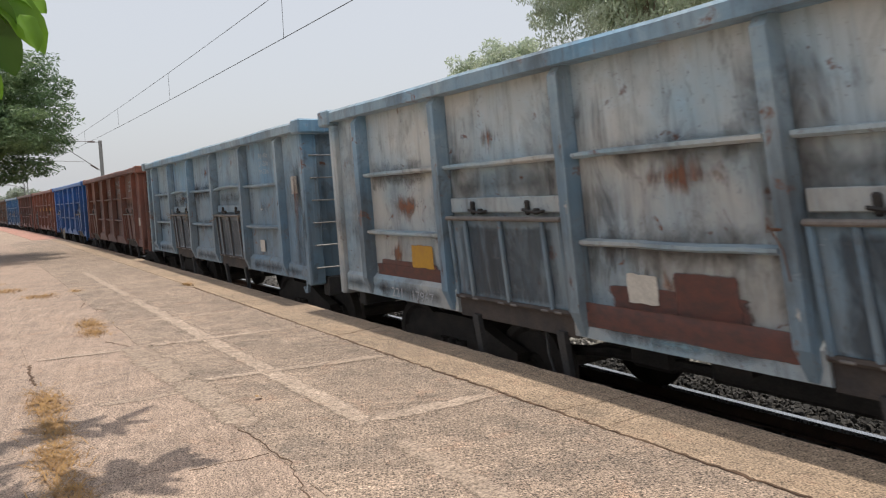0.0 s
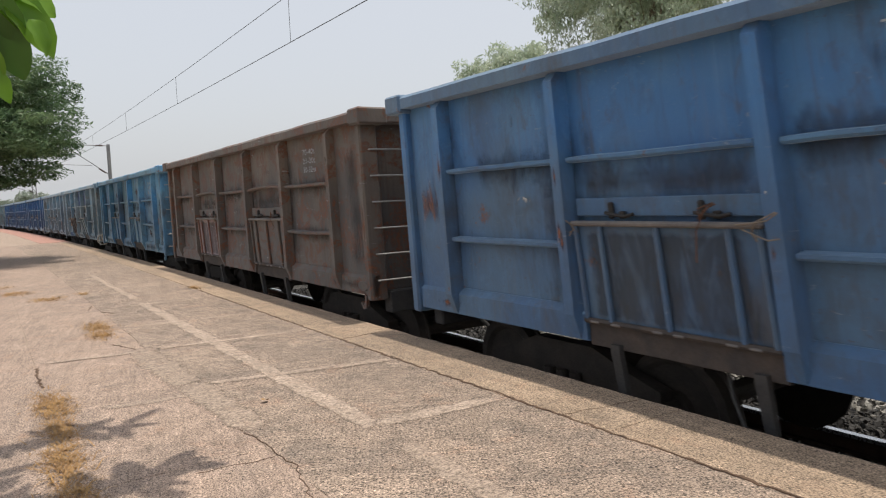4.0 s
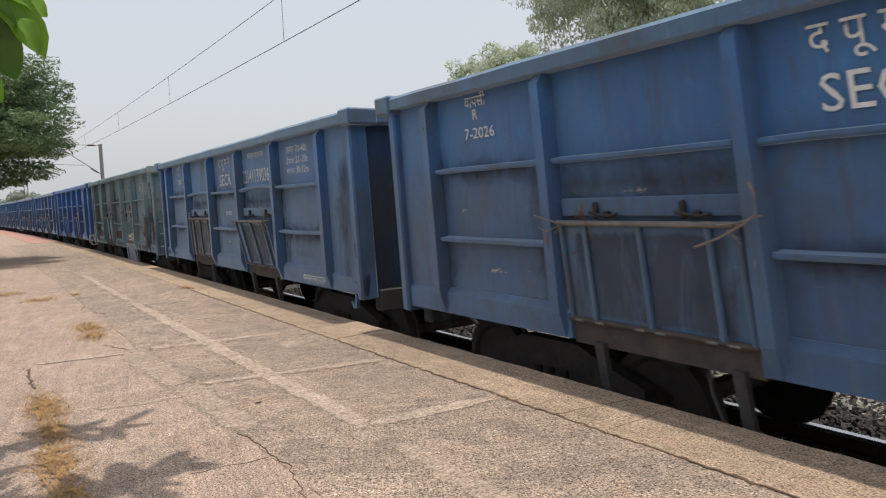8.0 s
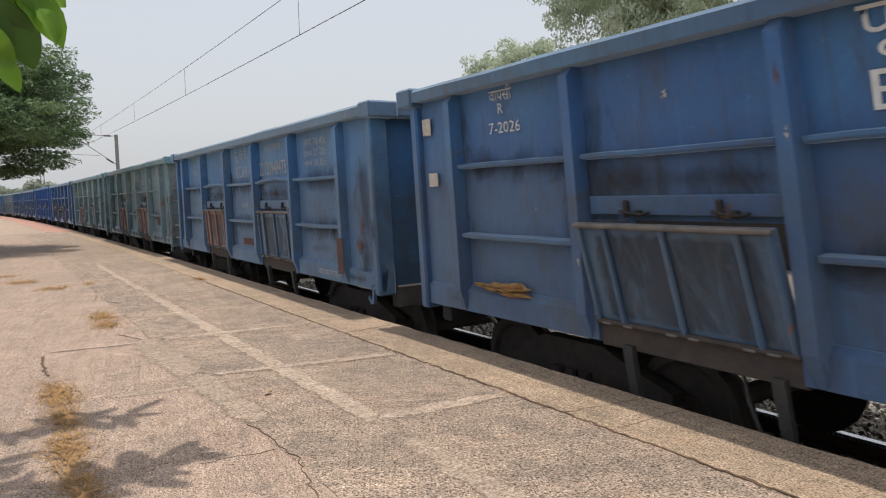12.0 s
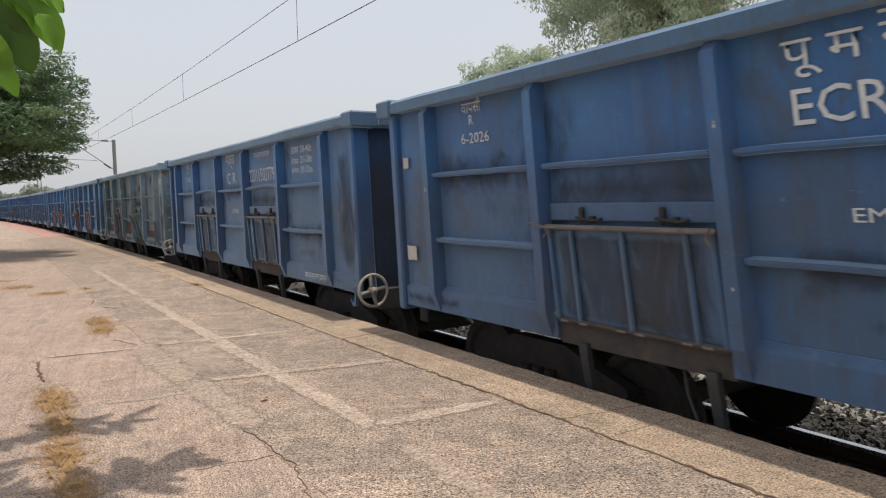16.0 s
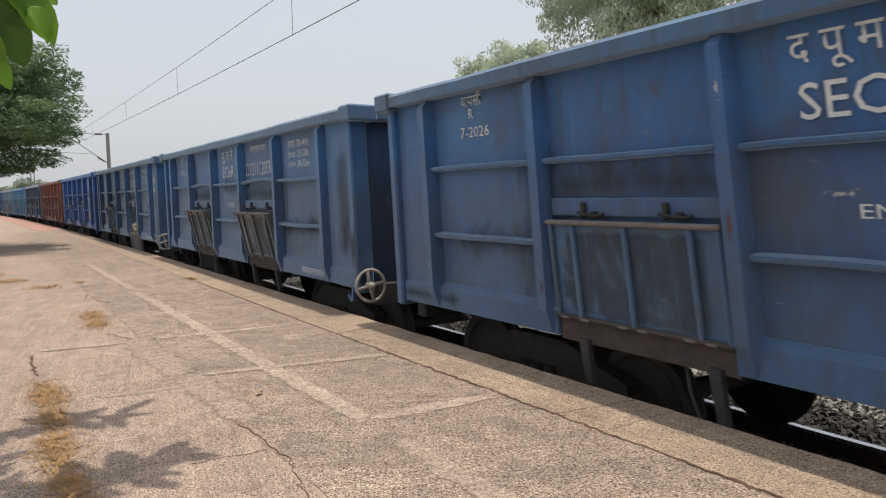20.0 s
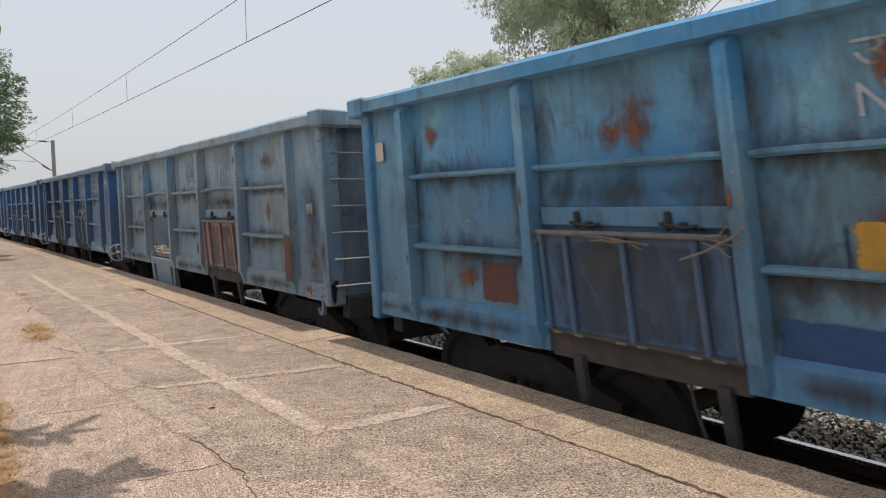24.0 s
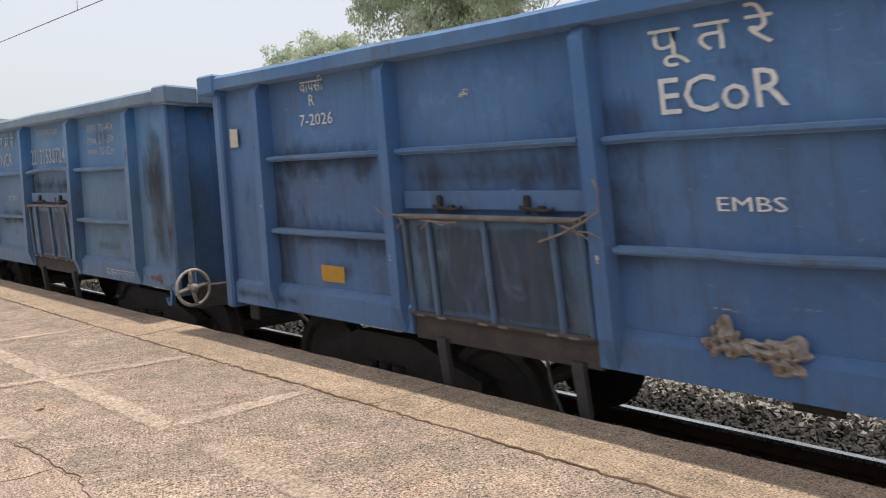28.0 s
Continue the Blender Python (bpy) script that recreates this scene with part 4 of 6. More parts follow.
def rib_shape(u0, u1, z, dent, seed):
    """A thin pressed stiffener, a little bent."""
    r = random.Random(seed)
    rings = []
    n = 6
    for i in range(n + 1):
        f = i / n
        u = u0 + (u1 - u0) * f
        k = dent * math.sin(f * math.pi) + r.uniform(-0.004, 0.004)
        rings.append([(PANEL + 0.004, u, z - 0.03 + k), (PANEL - 0.08, u, z - 0.03 + k), (PANEL - 0.102, u, z - 0.015 + k), (PANEL - 0.102, u, z + 0.008 + k), (PANEL + 0.004, u, z + 0.022 + k)])
    return Shape().rings(rings)


def sheet_shape(u0, u1, z0, z1, x, bulge, seed, thick=0.012):
    """A body sheet, dented a little between its stiffeners."""
    r = random.Random(seed)
    sh = Shape()
    nu, nz = max(3, int((u1 - u0) / 0.3)), max(3, int((z1 - z0) / 0.22))
    ph = [r.uniform(0, 6.28) for _ in range(4)]
    def at(i, j, back):
        f, h = i / nu, j / nz
        e = math.sin(f * math.pi) * math.sin(h * math.pi)
        b = bulge * e * (math.sin(f * 7 + ph[0]) * math.sin(h * 6 + ph[1]) + 0.6 * math.sin(f * 15 + ph[2] + h * 4))
        return (x + b + back, u0 + (u1 - u0) * f, z0 + (z1 - z0) * h)
    for back in (0, thick):
        b = len(sh.v)
        sh.v += [at(i, j, back) for i in range(nu + 1) for j in range(nz + 1)]
        for i in range(nu):
            for j in range(nz):
                q = (b + i * (nz + 1) + j, b + (i + 1) * (nz + 1) + j, b + (i + 1) * (nz + 1) + j + 1, b + i * (nz + 1) + j + 1)
                sh.f.append(q if back else tuple(reversed(q)))
    return sh


def bent_bar(x0, x1, y0, y1, z0, z1, wave, seed):
    r = random.Random(seed)
    rings, n = [], 14
    for i in range(n + 1):
        y = y0 + (y1 - y0) * i / n
        k = r.uniform(-wave, wave)
        rings.append([(x0, y, z0), (x1, y, z0), (x1, y, z1 - 0.03 + k), (x1 + (x0 - x1) * 0.15, y, z1 + k), (x0 + (x1 - x0) * 0.15, y, z1 + k), (x0, y, z1 - 0.03 + k)])
    return Shape().rings(rings)


TEXTS = {}


def text_mesh(body, height, width, material, worn=False):
    """Lettering as a flat mesh, its size given; it lies in the wagon's side plane, read from the platform."""
    key = (body, round(height, 3), round(width, 3), material.name)
    if key in TEXTS:
        return TEXTS[key]
    cu = bpy.data.curves.new("lettering", "FONT")
    cu.body, cu.resolution_u = body, 2
    cu.offset = 0.0 if "M" in body else 0.002
    ob = bpy.data.objects.new("lettering", cu)
    scene.collection.objects.link(ob)
    bpy.context.view_layer.update()
    me = bpy.data.meshes.new_from_object(ob)
    bpy.data.objects.remove(ob)
    bpy.data.curves.remove(cu)
    co = np.zeros(len(me.vertices) * 3)
    me.vertices.foreach_get("co", co)
    co = co.reshape(-1, 3)
    lo, hi = co.min(0), co.max(0)
    x = (co[:, 0] - lo[0]) / (hi[0] - lo[0]) * width
    y = (co[:, 1] - lo[1]) / (hi[1] - lo[1]) * height
    out = np.stack([np.zeros(len(x)), -x, y], 1)
    me.vertices.foreach_set("co", out.ravel())
    me.materials.clear()
    me.materials.append(material)
    me.update()
    TEXTS[key] = me
    return me


def letter(parent, body, u, z, height, width, material=None, x=PANEL - 0.0105):
    """u: where the line begins, metres from the near end's side; it runs towards the near end."""
    ob = new("lettering", text_mesh(body, height, width, material or LETTER))
    ob.parent = parent
    ob.matrix_basis = pose(x, u, z)
    return ob


def patch(name, parent, u, z, w, h, material, seed, x=PANEL - 0.013, ragged=0.15, label=""):
    r = random.Random(seed)
    ring = []
    n = 5
    for (a, b) in (((0, 0), (1, 0)), ((1, 0), (1, 1)), ((1, 1), (0, 1)), ((0, 1), (0, 0))):
        for i in range(n):
            f = i / n
            ring.append(((a[0] + (b[0] - a[0]) * f - 0.5) * w + r.uniform(-1, 1) * ragged * min(w, h) * 0.3, (a[1] + (b[1] - a[1]) * f - 0.5) * h + r.uniform(-1, 1) * ragged * min(w, h) * 0.3))
    sh = Shape().prism([(x, u + a, z + b) for a, b in ring], [(x + 0.004, u + a, z + b) for a, b in ring])
    return part(name, sh, material, parent, label)


def notice(parent, u, z, w, h, seed, x=PANEL - 0.016):
    p = patch("notice", parent, u, z, w, h, YELLOW, seed, x, 0.06, "yellow painted notice with small dark print")
    rows = Shape()
    for i in range(3):
        zz = z + h * (0.22 - 0.2 * i)
        rows.box(x - 0.004, x - 0.001, u - w * 0.4, u + w * 0.4, zz - h * 0.045, zz + h * 0.045)
    part("print", rows, DARKTEXT, p)
    return p


def stain(parent, u, z, w, h, kind, x=PANEL - 0.019):
    """A thin film of grime, rust, old paint or painted shade on the side."""
    sh = Shape().quad((x, u - w / 2, z - h / 2), (x, u - w / 2, z + h / 2), (x + 0.0005, u + w / 2, z + h / 2), (x + 0.0005, u + w / 2, z - h / 2))
    ob = part("stain", sh, STAINS[kind], parent)
    ob.visible_shadow = False
    return ob


def rag(parent, u, z, w, h, seed, material):
    """Crumpled cloth or straw caught on the side."""
    r = random.Random(seed)
    sh = Shape()
    n = 14
    ph = [r.uniform(0, 6.3) for _ in range(6)]
    def at(i, j):
        f, g = i / n * 2 - 1, j / n * 2 - 1
        # the square grid drawn round, its rim ragged
        k = math.sqrt(max(0.0, 1 - f * f / 2)), math.sqrt(max(0.0, 1 - g * g / 2))
        x, y = f * k[1], g * k[0]
        a = math.atan2(y, x)
        rim = 1 + 0.25 * math.sin(3 * a + ph[0]) + 0.16 * math.sin(7 * a + ph[1])
        fold = 0.5 + 0.5 * math.sin(9 * x + 4 * y + ph[2]) * math.sin(7 * y - 5 * x + ph[3])
        bulge = max(0.0, 1 - x * x - y * y)
        return (PANEL - 0.03 - 0.09 * math.sqrt(bulge) * (0.35 + fold) - r.uniform(0, 0.012), u + x * rim * w * 0.5, z + y * rim * h * 0.5 + 0.02 * fold)
    g2 = [[at(i, j) for j in range(n + 1)] for i in range(n + 1)]
    for i in range(n):
        for j in range(n):
            sh.quad(g2[i][j], g2[i + 1][j], g2[i + 1][j + 1], g2[i][j + 1])
    return part("rag", sh, material, parent, "crumpled scrap caught on the side")


def tie_wire(parent, u, z, seed):
    """A loop of thin wire knotted to an upright or a lock."""
    r = random.Random(seed)
    pts = [(POST_X - 0.015 - 0.03 * r.random(), u + r.uniform(-0.07, 0.07), z + r.uniform(-0.06, 0.06)) for _ in range(8)]
    pts += [(POST_X - 0.02, u + r.uniform(-0.12, 0.12), z - 0.1 - 0.1 * r.random()), (POST_X - 0.015, u + r.uniform(-0.16, 0.16), z - 0.22 - 0.1 * r.random())]
    return part("tie_wire", Shape().tube(pts, 0.0045, 4), BARE if seed % 2 else RUSTY, parent)


def crumbs(half):
    """Flakes and lumps left lying on the floor."""
    r = random.Random(5)
    sh = Shape()
    for _ in range(900):
        x, y = r.uniform(-1.45, 1.45), r.uniform(-half + 0.2, half - 0.2)
        d, h = r.uniform(0.015, 0.07), r.uniform(0.008, 0.04)
        ring = [(x + d * r.uniform(0.6, 1.2) * math.cos(t), y + 1.6 * d * r.uniform(0.6, 1.2) * math.sin(t)) for t in (0.2, 1.4, 2.6, 3.9, 5.2)]
        sh.prism([(a, b, FLOOR_Z - 0.002) for a, b in ring], [(x + (a - x) * 0.6, y + (b - y) * 0.6, FLOOR_Z + h * r.uniform(0.7, 1.2)) for a, b in ring])
    return sh


HOOK = [(0, 0), (0.02, 0), (0.03, -0.13), (0.07, -0.17), (0.12, -0.12), (0.14, -0.14), (0.08, -0.21), (0.0, -0.19), (-0.02, -0.05)]


def bogie(parent, u):
    """Cast bogie: two side frames and two wheelsets with axle boxes."""
    b = part("bogie", cached("bolster", lambda: Shape().worn_box(-0.95, 0.95, -0.2, 0.2, 0.42, 0.78, 0.03).mesh("bolster", STEEL)), None, parent, "dark greasy bogie")
    b.matrix_basis = pose(0, u, 0)
    def frame_mesh():
        sh = Shape()
        out = [(-1.02, 0.62), (-1.0, 0.42), (-0.75, 0.36), (-0.4, 0.30), (0.4, 0.30), (0.75, 0.36), (1.0, 0.42), (1.02, 0.62), (0.7, 0.72), (0.35, 0.86), (-0.35, 0.86), (-0.7, 0.72)]
        sh.prism([(-0.07, y, z) for y, z in out], [(0.07, y, z) for y, z in out])
        for y in (-0.16, 0.0, 0.16):
            sh.tube([(-0.1, y, 0.34), (-0.1, y, 0.62)], 0.055, 8)
        return sh.mesh("side_frame", STEEL)
    def wheel_mesh():
        sh = Shape()
        for x in (-0.838, 0.838):
            q = math.copysign(1, x)
            prof = [(x - 0.07 * q, 0.49), (x - 0.04 * q, 0.49), (x - 0.035 * q, 0.46), (x + 0.065 * q, 0.455), (x + 0.065 * q, 0.38), (x + 0.03 * q, 0.34), (x + 0.03 * q, 0.14), (x + 0.08 * q, 0.12), (x + 0.08 * q, 0.02)]
            sh.rings([[(px, r * math.cos(t), r * math.sin(t)) for t in [2 * math.pi * k / 20 for k in range(20)]] for px, r in prof])
        sh.tube([(-1.05, 0, 0), (1.05, 0, 0)], 0.085, 10)
        return sh.mesh("wheelset", STEEL)
    for x in (-1.02, 1.02):
        f = part("side_frame", cached("side_frame", frame_mesh), None, b)
        f.matrix_basis = pose(x, 0, 0)
    for y in (-1.0, 1.0):
        w = part("wheelset", cached("wheelset", wheel_mesh), None, b)
        w.matrix_basis = pose(0, y, 0.457)


def door_ties(w, seed):
    """Strands of frayed wire twisted round a door's upper corners and locks."""
    sh = Shape()
    r = random.Random(90 + seed)
    for side in (-1, 1):
        e = side * w / 2
        for k in range(r.choice((0, 1, 2, 3))):
            up, reach = r.uniform(-0.05, 0.06), r.uniform(0.02, 0.2)
            sh.tube([(-0.085, e - side * r.uniform(0.05, 0.16), 0.72 + up * 0.4), (-0.10, e - side * 0.02, 0.70 + up), (-0.125, e + side * reach * 0.5, 0.70 + up * 1.4 + r.uniform(-0.03, 0.03)),
                     (-0.13, e + side * reach, 0.70 + up * 2.2)], 0.0045, 5)
        for k in range(2):
            sh.tube([(-0.10, e + side * 0.01, 0.76), (-0.09, e - side * 0.03, 0.73), (-0.085, e - side * 0.045, 0.69), (-0.10, e - side * 0.01, 0.67 - 0.02 * k)], 0.006, 5)
    c = w * r.choice((-0.26, 0.0, 0.24))
    for k in range(r.choice((0, 2, 4))):
        d = c + r.uniform(-0.08, 0.1)
        sh.tube([(-0.085, d - 0.17, 0.68 + r.uniform(-0.04, 0.04)), (-0.10, d - 0.05, 0.70 + r.uniform(-0.02, 0.02)), (-0.10, d + 0.06, 0.70 + r.uniform(-0.03, 0.05)), (-0.088, d + 0.16, 0.68 + r.uniform(-0.04, 0.08))], 0.005, 5)
    if r.random() < 0.4:
        e = -w / 2
        sh.tube([(-0.09, e + 0.30, 0.60), (-0.10, e + 0.12, 0.66), (-0.13, e - 0.06, 0.74), (-0.135, e - 0.16, 0.80), (-0.13, e - 0.17, 0.92), (-0.12, e - 0.14, 0.98)], 0.007, 5)
    return sh


def wagon(n, kind, colour, zone=("", ""), number="", doors=("shut", "shut"), wheel=False, style="std", extra=()):
    """An open coal wagon. kind: "long" with its doors in the inner bays, or "short" with its doors in the outer bays."""
    half = LENGTH[kind] / 2
    mat = PAINTS[colour]
    trim = PAINTS[{"pale": "light", "worn": "light", "oxide": "rustbrown"}.get(colour, colour)]
    words = {"navy": "dark navy-blue", "slate": "dull slate-blue", "royal": "bright blue", "mid": "weathered mid-blue", "fresh": "bright mid-blue", "sky": "scuffed sky-blue", "light": "faded light-blue",
             "pale": "pale peeling blue-white", "worn": "rust-streaked grey-blue", "green": "faded grey-blue", "brown": "dull brown", "oxide": "red-oxide brown", "umber": "dark brown"}
    root = thing("freight_wagon", words[colour] + " open steel freight wagon " + ("with an open side door" if "open" in doors else "with ribbed sides"), "freight wagon", "wagons of the goods train")
    root.matrix_basis = pose(TRACK, n * 10.9, RAIL)
    c = mat.name
    rnd = random.Random(n)
    if kind == "long":
        posts = [-half + p for p in (0.915, 2.59, 4.275, 5.94, 7.625, 9.23)]
        bays = ["rib", "door", "rib", "door", "rib"]
    else:
        posts = [-half + p for p in (0.79, 2.47, 4.09, 5.74, 7.36, 9.01)]
        bays = ["door", "rib", "rib", "rib", "door"]
    var = n % 3
    dq = len(doors)
    # side sheets between the uprights; a door bay has its hole below the lock plate
    di = 0
    door_bays = []
    for i in range(5):
        a, b = posts[i], posts[i + 1]
        if bays[i] == "door":
            door_bays.append((a + 0.09, b - 0.09))
            part("side_panel", cached((c, kind, "sp", i, var), lambda: sheet_shape(a + 0.02, b - 0.02, 1.93, RIM_Z - 0.1, PANEL, 0.004, i + var * 9).mesh("side_panel", mat, True)), None, root)
        else:
            part("side_panel", cached((c, kind, "sp", i, var), lambda: sheet_shape(a + 0.02, b - 0.02, SILL_Z + 0.2, RIM_Z - 0.1, PANEL, 0.004, i + var * 9).mesh("side_panel", mat, True)), None, root)
            part("rib", cached((c, kind, "rib", i, 0, var), lambda: rib_shape(a + 0.08, b - 0.08, 1.76, -0.01 * var, i + var).mesh("rib", mat)), None, root)
        dent = 0.035 if (bays[i] == "door" and var == 1) else 0.0
        part("rib", cached((c, kind, "rib", i, 1, var), lambda: rib_shape(a + 0.08, b - 0.08, 2.395, dent, i + 3 + var).mesh("rib", mat)), None, root)
        if kind == "short" and bays[i] == "door" and n != 2:
            for f in (0.33, 0.70):
                u = a + (b - a) * f
                part("half_post", cached((c, "half_post", i, f), lambda: Shape().prism([(PANEL + 0.01, u - 0.05, 2.40), (PANEL - 0.07, u - 0.03, 2.40), (PANEL - 0.07, u + 0.03, 2.40), (PANEL + 0.01, u + 0.05, 2.40)],
                     [(PANEL + 0.01, u - 0.05, RIM_Z - 0.1), (PANEL - 0.07, u - 0.03, RIM_Z - 0.12), (PANEL - 0.07, u + 0.03, RIM_Z - 0.12), (PANEL + 0.01, u + 0.05, RIM_Z - 0.1)]).mesh("half_post", mat)), None, root)
            part("bracket", cached((c, "bracket", i), lambda: Shape().prism([(PANEL, (a + b) / 2 + 0.05, 2.36), (PANEL, (a + b) / 2 - 0.05, 2.36), (PANEL, (a + b) / 2, 2.14)], [(PANEL - 0.05, (a + b) / 2 + 0.05, 2.36), (PANEL - 0.05, (a + b) / 2 - 0.05, 2.36), (PANEL - 0.02, (a + b) / 2, 2.14)]).mesh("bracket", mat)), None, root)
    for i, u in enumerate(posts):
        part("post", cached((c, kind, "post", i), lambda: post_shape(u, 0.125).mesh("post", trim)), None, root)
        part("post", cached((c, kind, "post_off", i), lambda: post_shape(u, 0.125, 1).mesh("post", mat)), None, root)
    for q, (a, b) in enumerate(((-half, posts[0]), (posts[-1], half))):
        part("end_bay_panel", cached((c, kind, "eb", q, var), lambda: sheet_shape(a + 0.02, b - 0.02, SILL_Z + 0.2, RIM_Z - 0.1, PANEL - 0.03, 0.010, q + 40 + var).mesh("end_bay_panel", mat, True)), None, root)
    # sill, with the slanting ledge above it, broken at the doors
    cuts = [-half] + [e for d in door_bays for e in d] + [half]
    ring = [(SILL_X + 0.05, SILL_Z), (SILL_X, SILL_Z + 0.012), (SILL_X, SILL_Z + 0.20), (PANEL - 0.01, SILL_Z + 0.255), (PANEL + 0.03, SILL_Z + 0.255)]
    for k in range(0, len(cuts), 2):
        a, b = cuts[k], cuts[k + 1]
        part("side_sill", cached((c, kind, "sill", k), lambda: Shape().prism([(x, a, z) for x, z in ring], [(x, b, z) for x, z in ring]).mesh("side_sill", mat)), None, root)
    for k, (a, b) in enumerate(door_bays):
        part("door_sill", cached((c, kind, "dsill", k), lambda: Shape().worn_box(SILL_X + 0.03, SILL_X + 0.09, a, b, SILL_Z - 0.02, SILL_Z + 0.15, 0.006).mesh("door_sill", DOOR_SILL)), None, root)
    # far side and ends
    part("far_side_panel", cached((c, kind, "fs"), lambda: Shape().box(-PANEL - 0.012, -PANEL, -half, half, SILL_Z, RIM_Z - 0.1).mesh("far_side_panel", COAL_WALL)), None, root, "coal-blackened inner wall")
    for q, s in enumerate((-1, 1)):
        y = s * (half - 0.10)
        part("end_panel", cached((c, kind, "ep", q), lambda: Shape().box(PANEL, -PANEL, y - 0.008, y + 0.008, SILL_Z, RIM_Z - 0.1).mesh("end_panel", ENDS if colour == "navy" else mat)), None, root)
        for x in (-0.92, -0.30, 0.30, 0.92):
            part("end_stanchion", cached((c, kind, "es", q, x), lambda: Shape().worn_box(x - 0.045, x + 0.045, min(y, y + s * 0.09), max(y, y + s * 0.09), SILL_Z - 0.05, RIM_Z - 0.16, 0.012).mesh("end_stanchion", mat)), None, root)
        for x in (-1, 1):
            x0, x1 = sorted((x * 1.38, x * 1.605))
            part("corner_post", cached((c, kind, "cp", q, x), lambda: Shape().worn_box(x0, x1, min(s * half, s * (half - 0.12)), max(s * half, s * (half - 0.12)), SILL_Z - 0.04, RIM_Z - 0.10, 0.02).mesh("corner_post", mat)), None, root)
        part("headstock", cached((c, kind, "hs", q), lambda: Shape().worn_box(-1.36, 1.36, min(s * half, s * (half - 0.16)), max(s * half, s * (half - 0.16)), SILL_Z - 0.2 + 0.08 * (kind == "short"), SILL_Z + 0.06, 0.015).mesh("headstock", mat if kind == "short" else LEG)), None, root)
    def rim_mesh():
        sh = Shape()
        for s in (-1, 1):
            v = bent_bar(s * 1.47, s * 1.655, -half - 0.02, half + 0.02, RIM_Z - 0.13, RIM_Z, 0.008, n)
            b = len(sh.v)
            sh.v += v.v
            sh.f += [tuple(b + i for i in (f if s > 0 else reversed(f))) for f in v.f]
            sh.worn_box(-1.46, 1.46, s * half - 0.12, s * half + 0.12, RIM_Z - 0.155, RIM_Z + 0.005, 0.02)
            for x in (-1, 1):
                sh.worn_box(min(x * 1.3, x * 1.675), max(x * 1.3, x * 1.675), s * half - 0.15, s * half + 0.14, RIM_Z - 0.17, RIM_Z + 0.018, 0.02)
        return sh.mesh("top_rim", RIMS.get(colour, trim))
    part("top_rim", cached((c, kind, "rim", var), rim_mesh), None, root)
    part("floor", cached((kind, "floor"), lambda: Shape().box(-1.5, 1.5, -half + 0.12, half - 0.12, FLOOR_Z - 0.08, FLOOR_Z).mesh("floor", DUSTY)), None, root, "dusty steel floor")
    if any("open" in d for d in doors):
        tagged(part("load_remains", cached((kind, "crumbs"), lambda: crumbs(half).mesh("load_remains", CRUMBS)), None, root, "scattered crumbs and flakes of the last load"), kind="stuff")
    part("underframe", cached((kind, "under"), lambda: Shape().box(-0.3, 0.3, -half + 0.2, half - 0.2, 0.86, 1.16).box(-1.2, 1.2, -0.12, 0.12, 0.9, 1.14).box(-1.2, 1.2, -2.0, -1.85, 0.9, 1.14).box(-1.2, 1.2, 1.85, 2.0, 0.9, 1.14).mesh("underframe", STEEL)), None, root)
    if n in (0, 2, 3, 4, 5):
        part("brake_gear", cached((kind, "brake_gear"), lambda: Shape().worn_box(-0.70, -0.40, -1.3, 0.55, 0.64, 0.98, 0.03).tube([(-0.6, 0.5, 0.7), (-0.6, 1.6, 0.68), (-0.6, 2.3, 0.6)], 0.05, 8)
             .worn_box(-0.68, -0.5, 0.9, 1.35, 0.62, 0.9, 0.04).mesh("brake_gear", STEEL)), None, root, "greasy brake cylinder and rods")
    # ladder on the near end
    la, lb = (-1.45, -1.0) if kind == "short" else (-1.50, -0.95) if style == "old" else (-0.88, -0.34)
    y = -half + 0.10 - 0.09
    for k in range(5 if kind == "short" else 6):
        z = 1.19 + 0.40 * k if kind == "short" else 1.23 + 0.30 * k
        part("rung", cached(("rung", kind, la, k), lambda: Shape().tube([(la, y - 0.012, z), (la + 0.01, y - 0.03, z), (lb - 0.01, y - 0.03, z), (lb, y - 0.012, z)], 0.011, 6).mesh("rung", BARE)), None, root)
    if kind == "short":
        for x in (-1.45, -1.0):
            part("ladder_rail", cached((c, "lrail", x), lambda: Shape().worn_box(x - 0.03, x + 0.03, -half - 0.06, -half - 0.02, 0.95, 2.9, 0.008).mesh("ladder_rail", mat)), None, root)
    # doors
    for q, (a, b) in enumerate(door_bays):
        state = doors[q]
        w = b - a
        plate = part("lock_plate", cached((c, kind, "lp", q), lambda: Shape().worn_box(PANEL - 0.05, PANEL - 0.018, a, b, 1.97, 2.10, 0.008).mesh("lock_plate", mat)), None, root)
        for f in (0.27, 0.76):
            u = a + w * f
            part("lock_lug", cached((kind, "lug", q, f), lambda: Shape().worn_box(PANEL - 0.085, PANEL - 0.045, u - 0.022, u + 0.022, 1.95, 2.07, 0.012).tube([(PANEL - 0.075, u + 0.05, 1.995), (PANEL - 0.09, u - 0.05, 1.98), (PANEL - 0.085, u - 0.14, 1.97), (PANEL - 0.07, u - 0.2, 1.985)], 0.013, 6).worn_box(PANEL - 0.085, PANEL - 0.045, u - 0.13, u - 0.08, 1.955, 2.005, 0.008).mesh("lock_lug", BLACK_IRON)), None, plate)
        own = [k for k in state.split() if k in PAINTS]
        dm = PAINTS[own[0]] if own else PAINTS["navydoor"] if colour in ("navy", "slate", "mid", "fresh") else mat
        def door_mesh():
            return Shape().worn_box(-0.02, 0.02, -w / 2, w / 2, 0.0, 0.74, 0.006).mesh("door", dm)
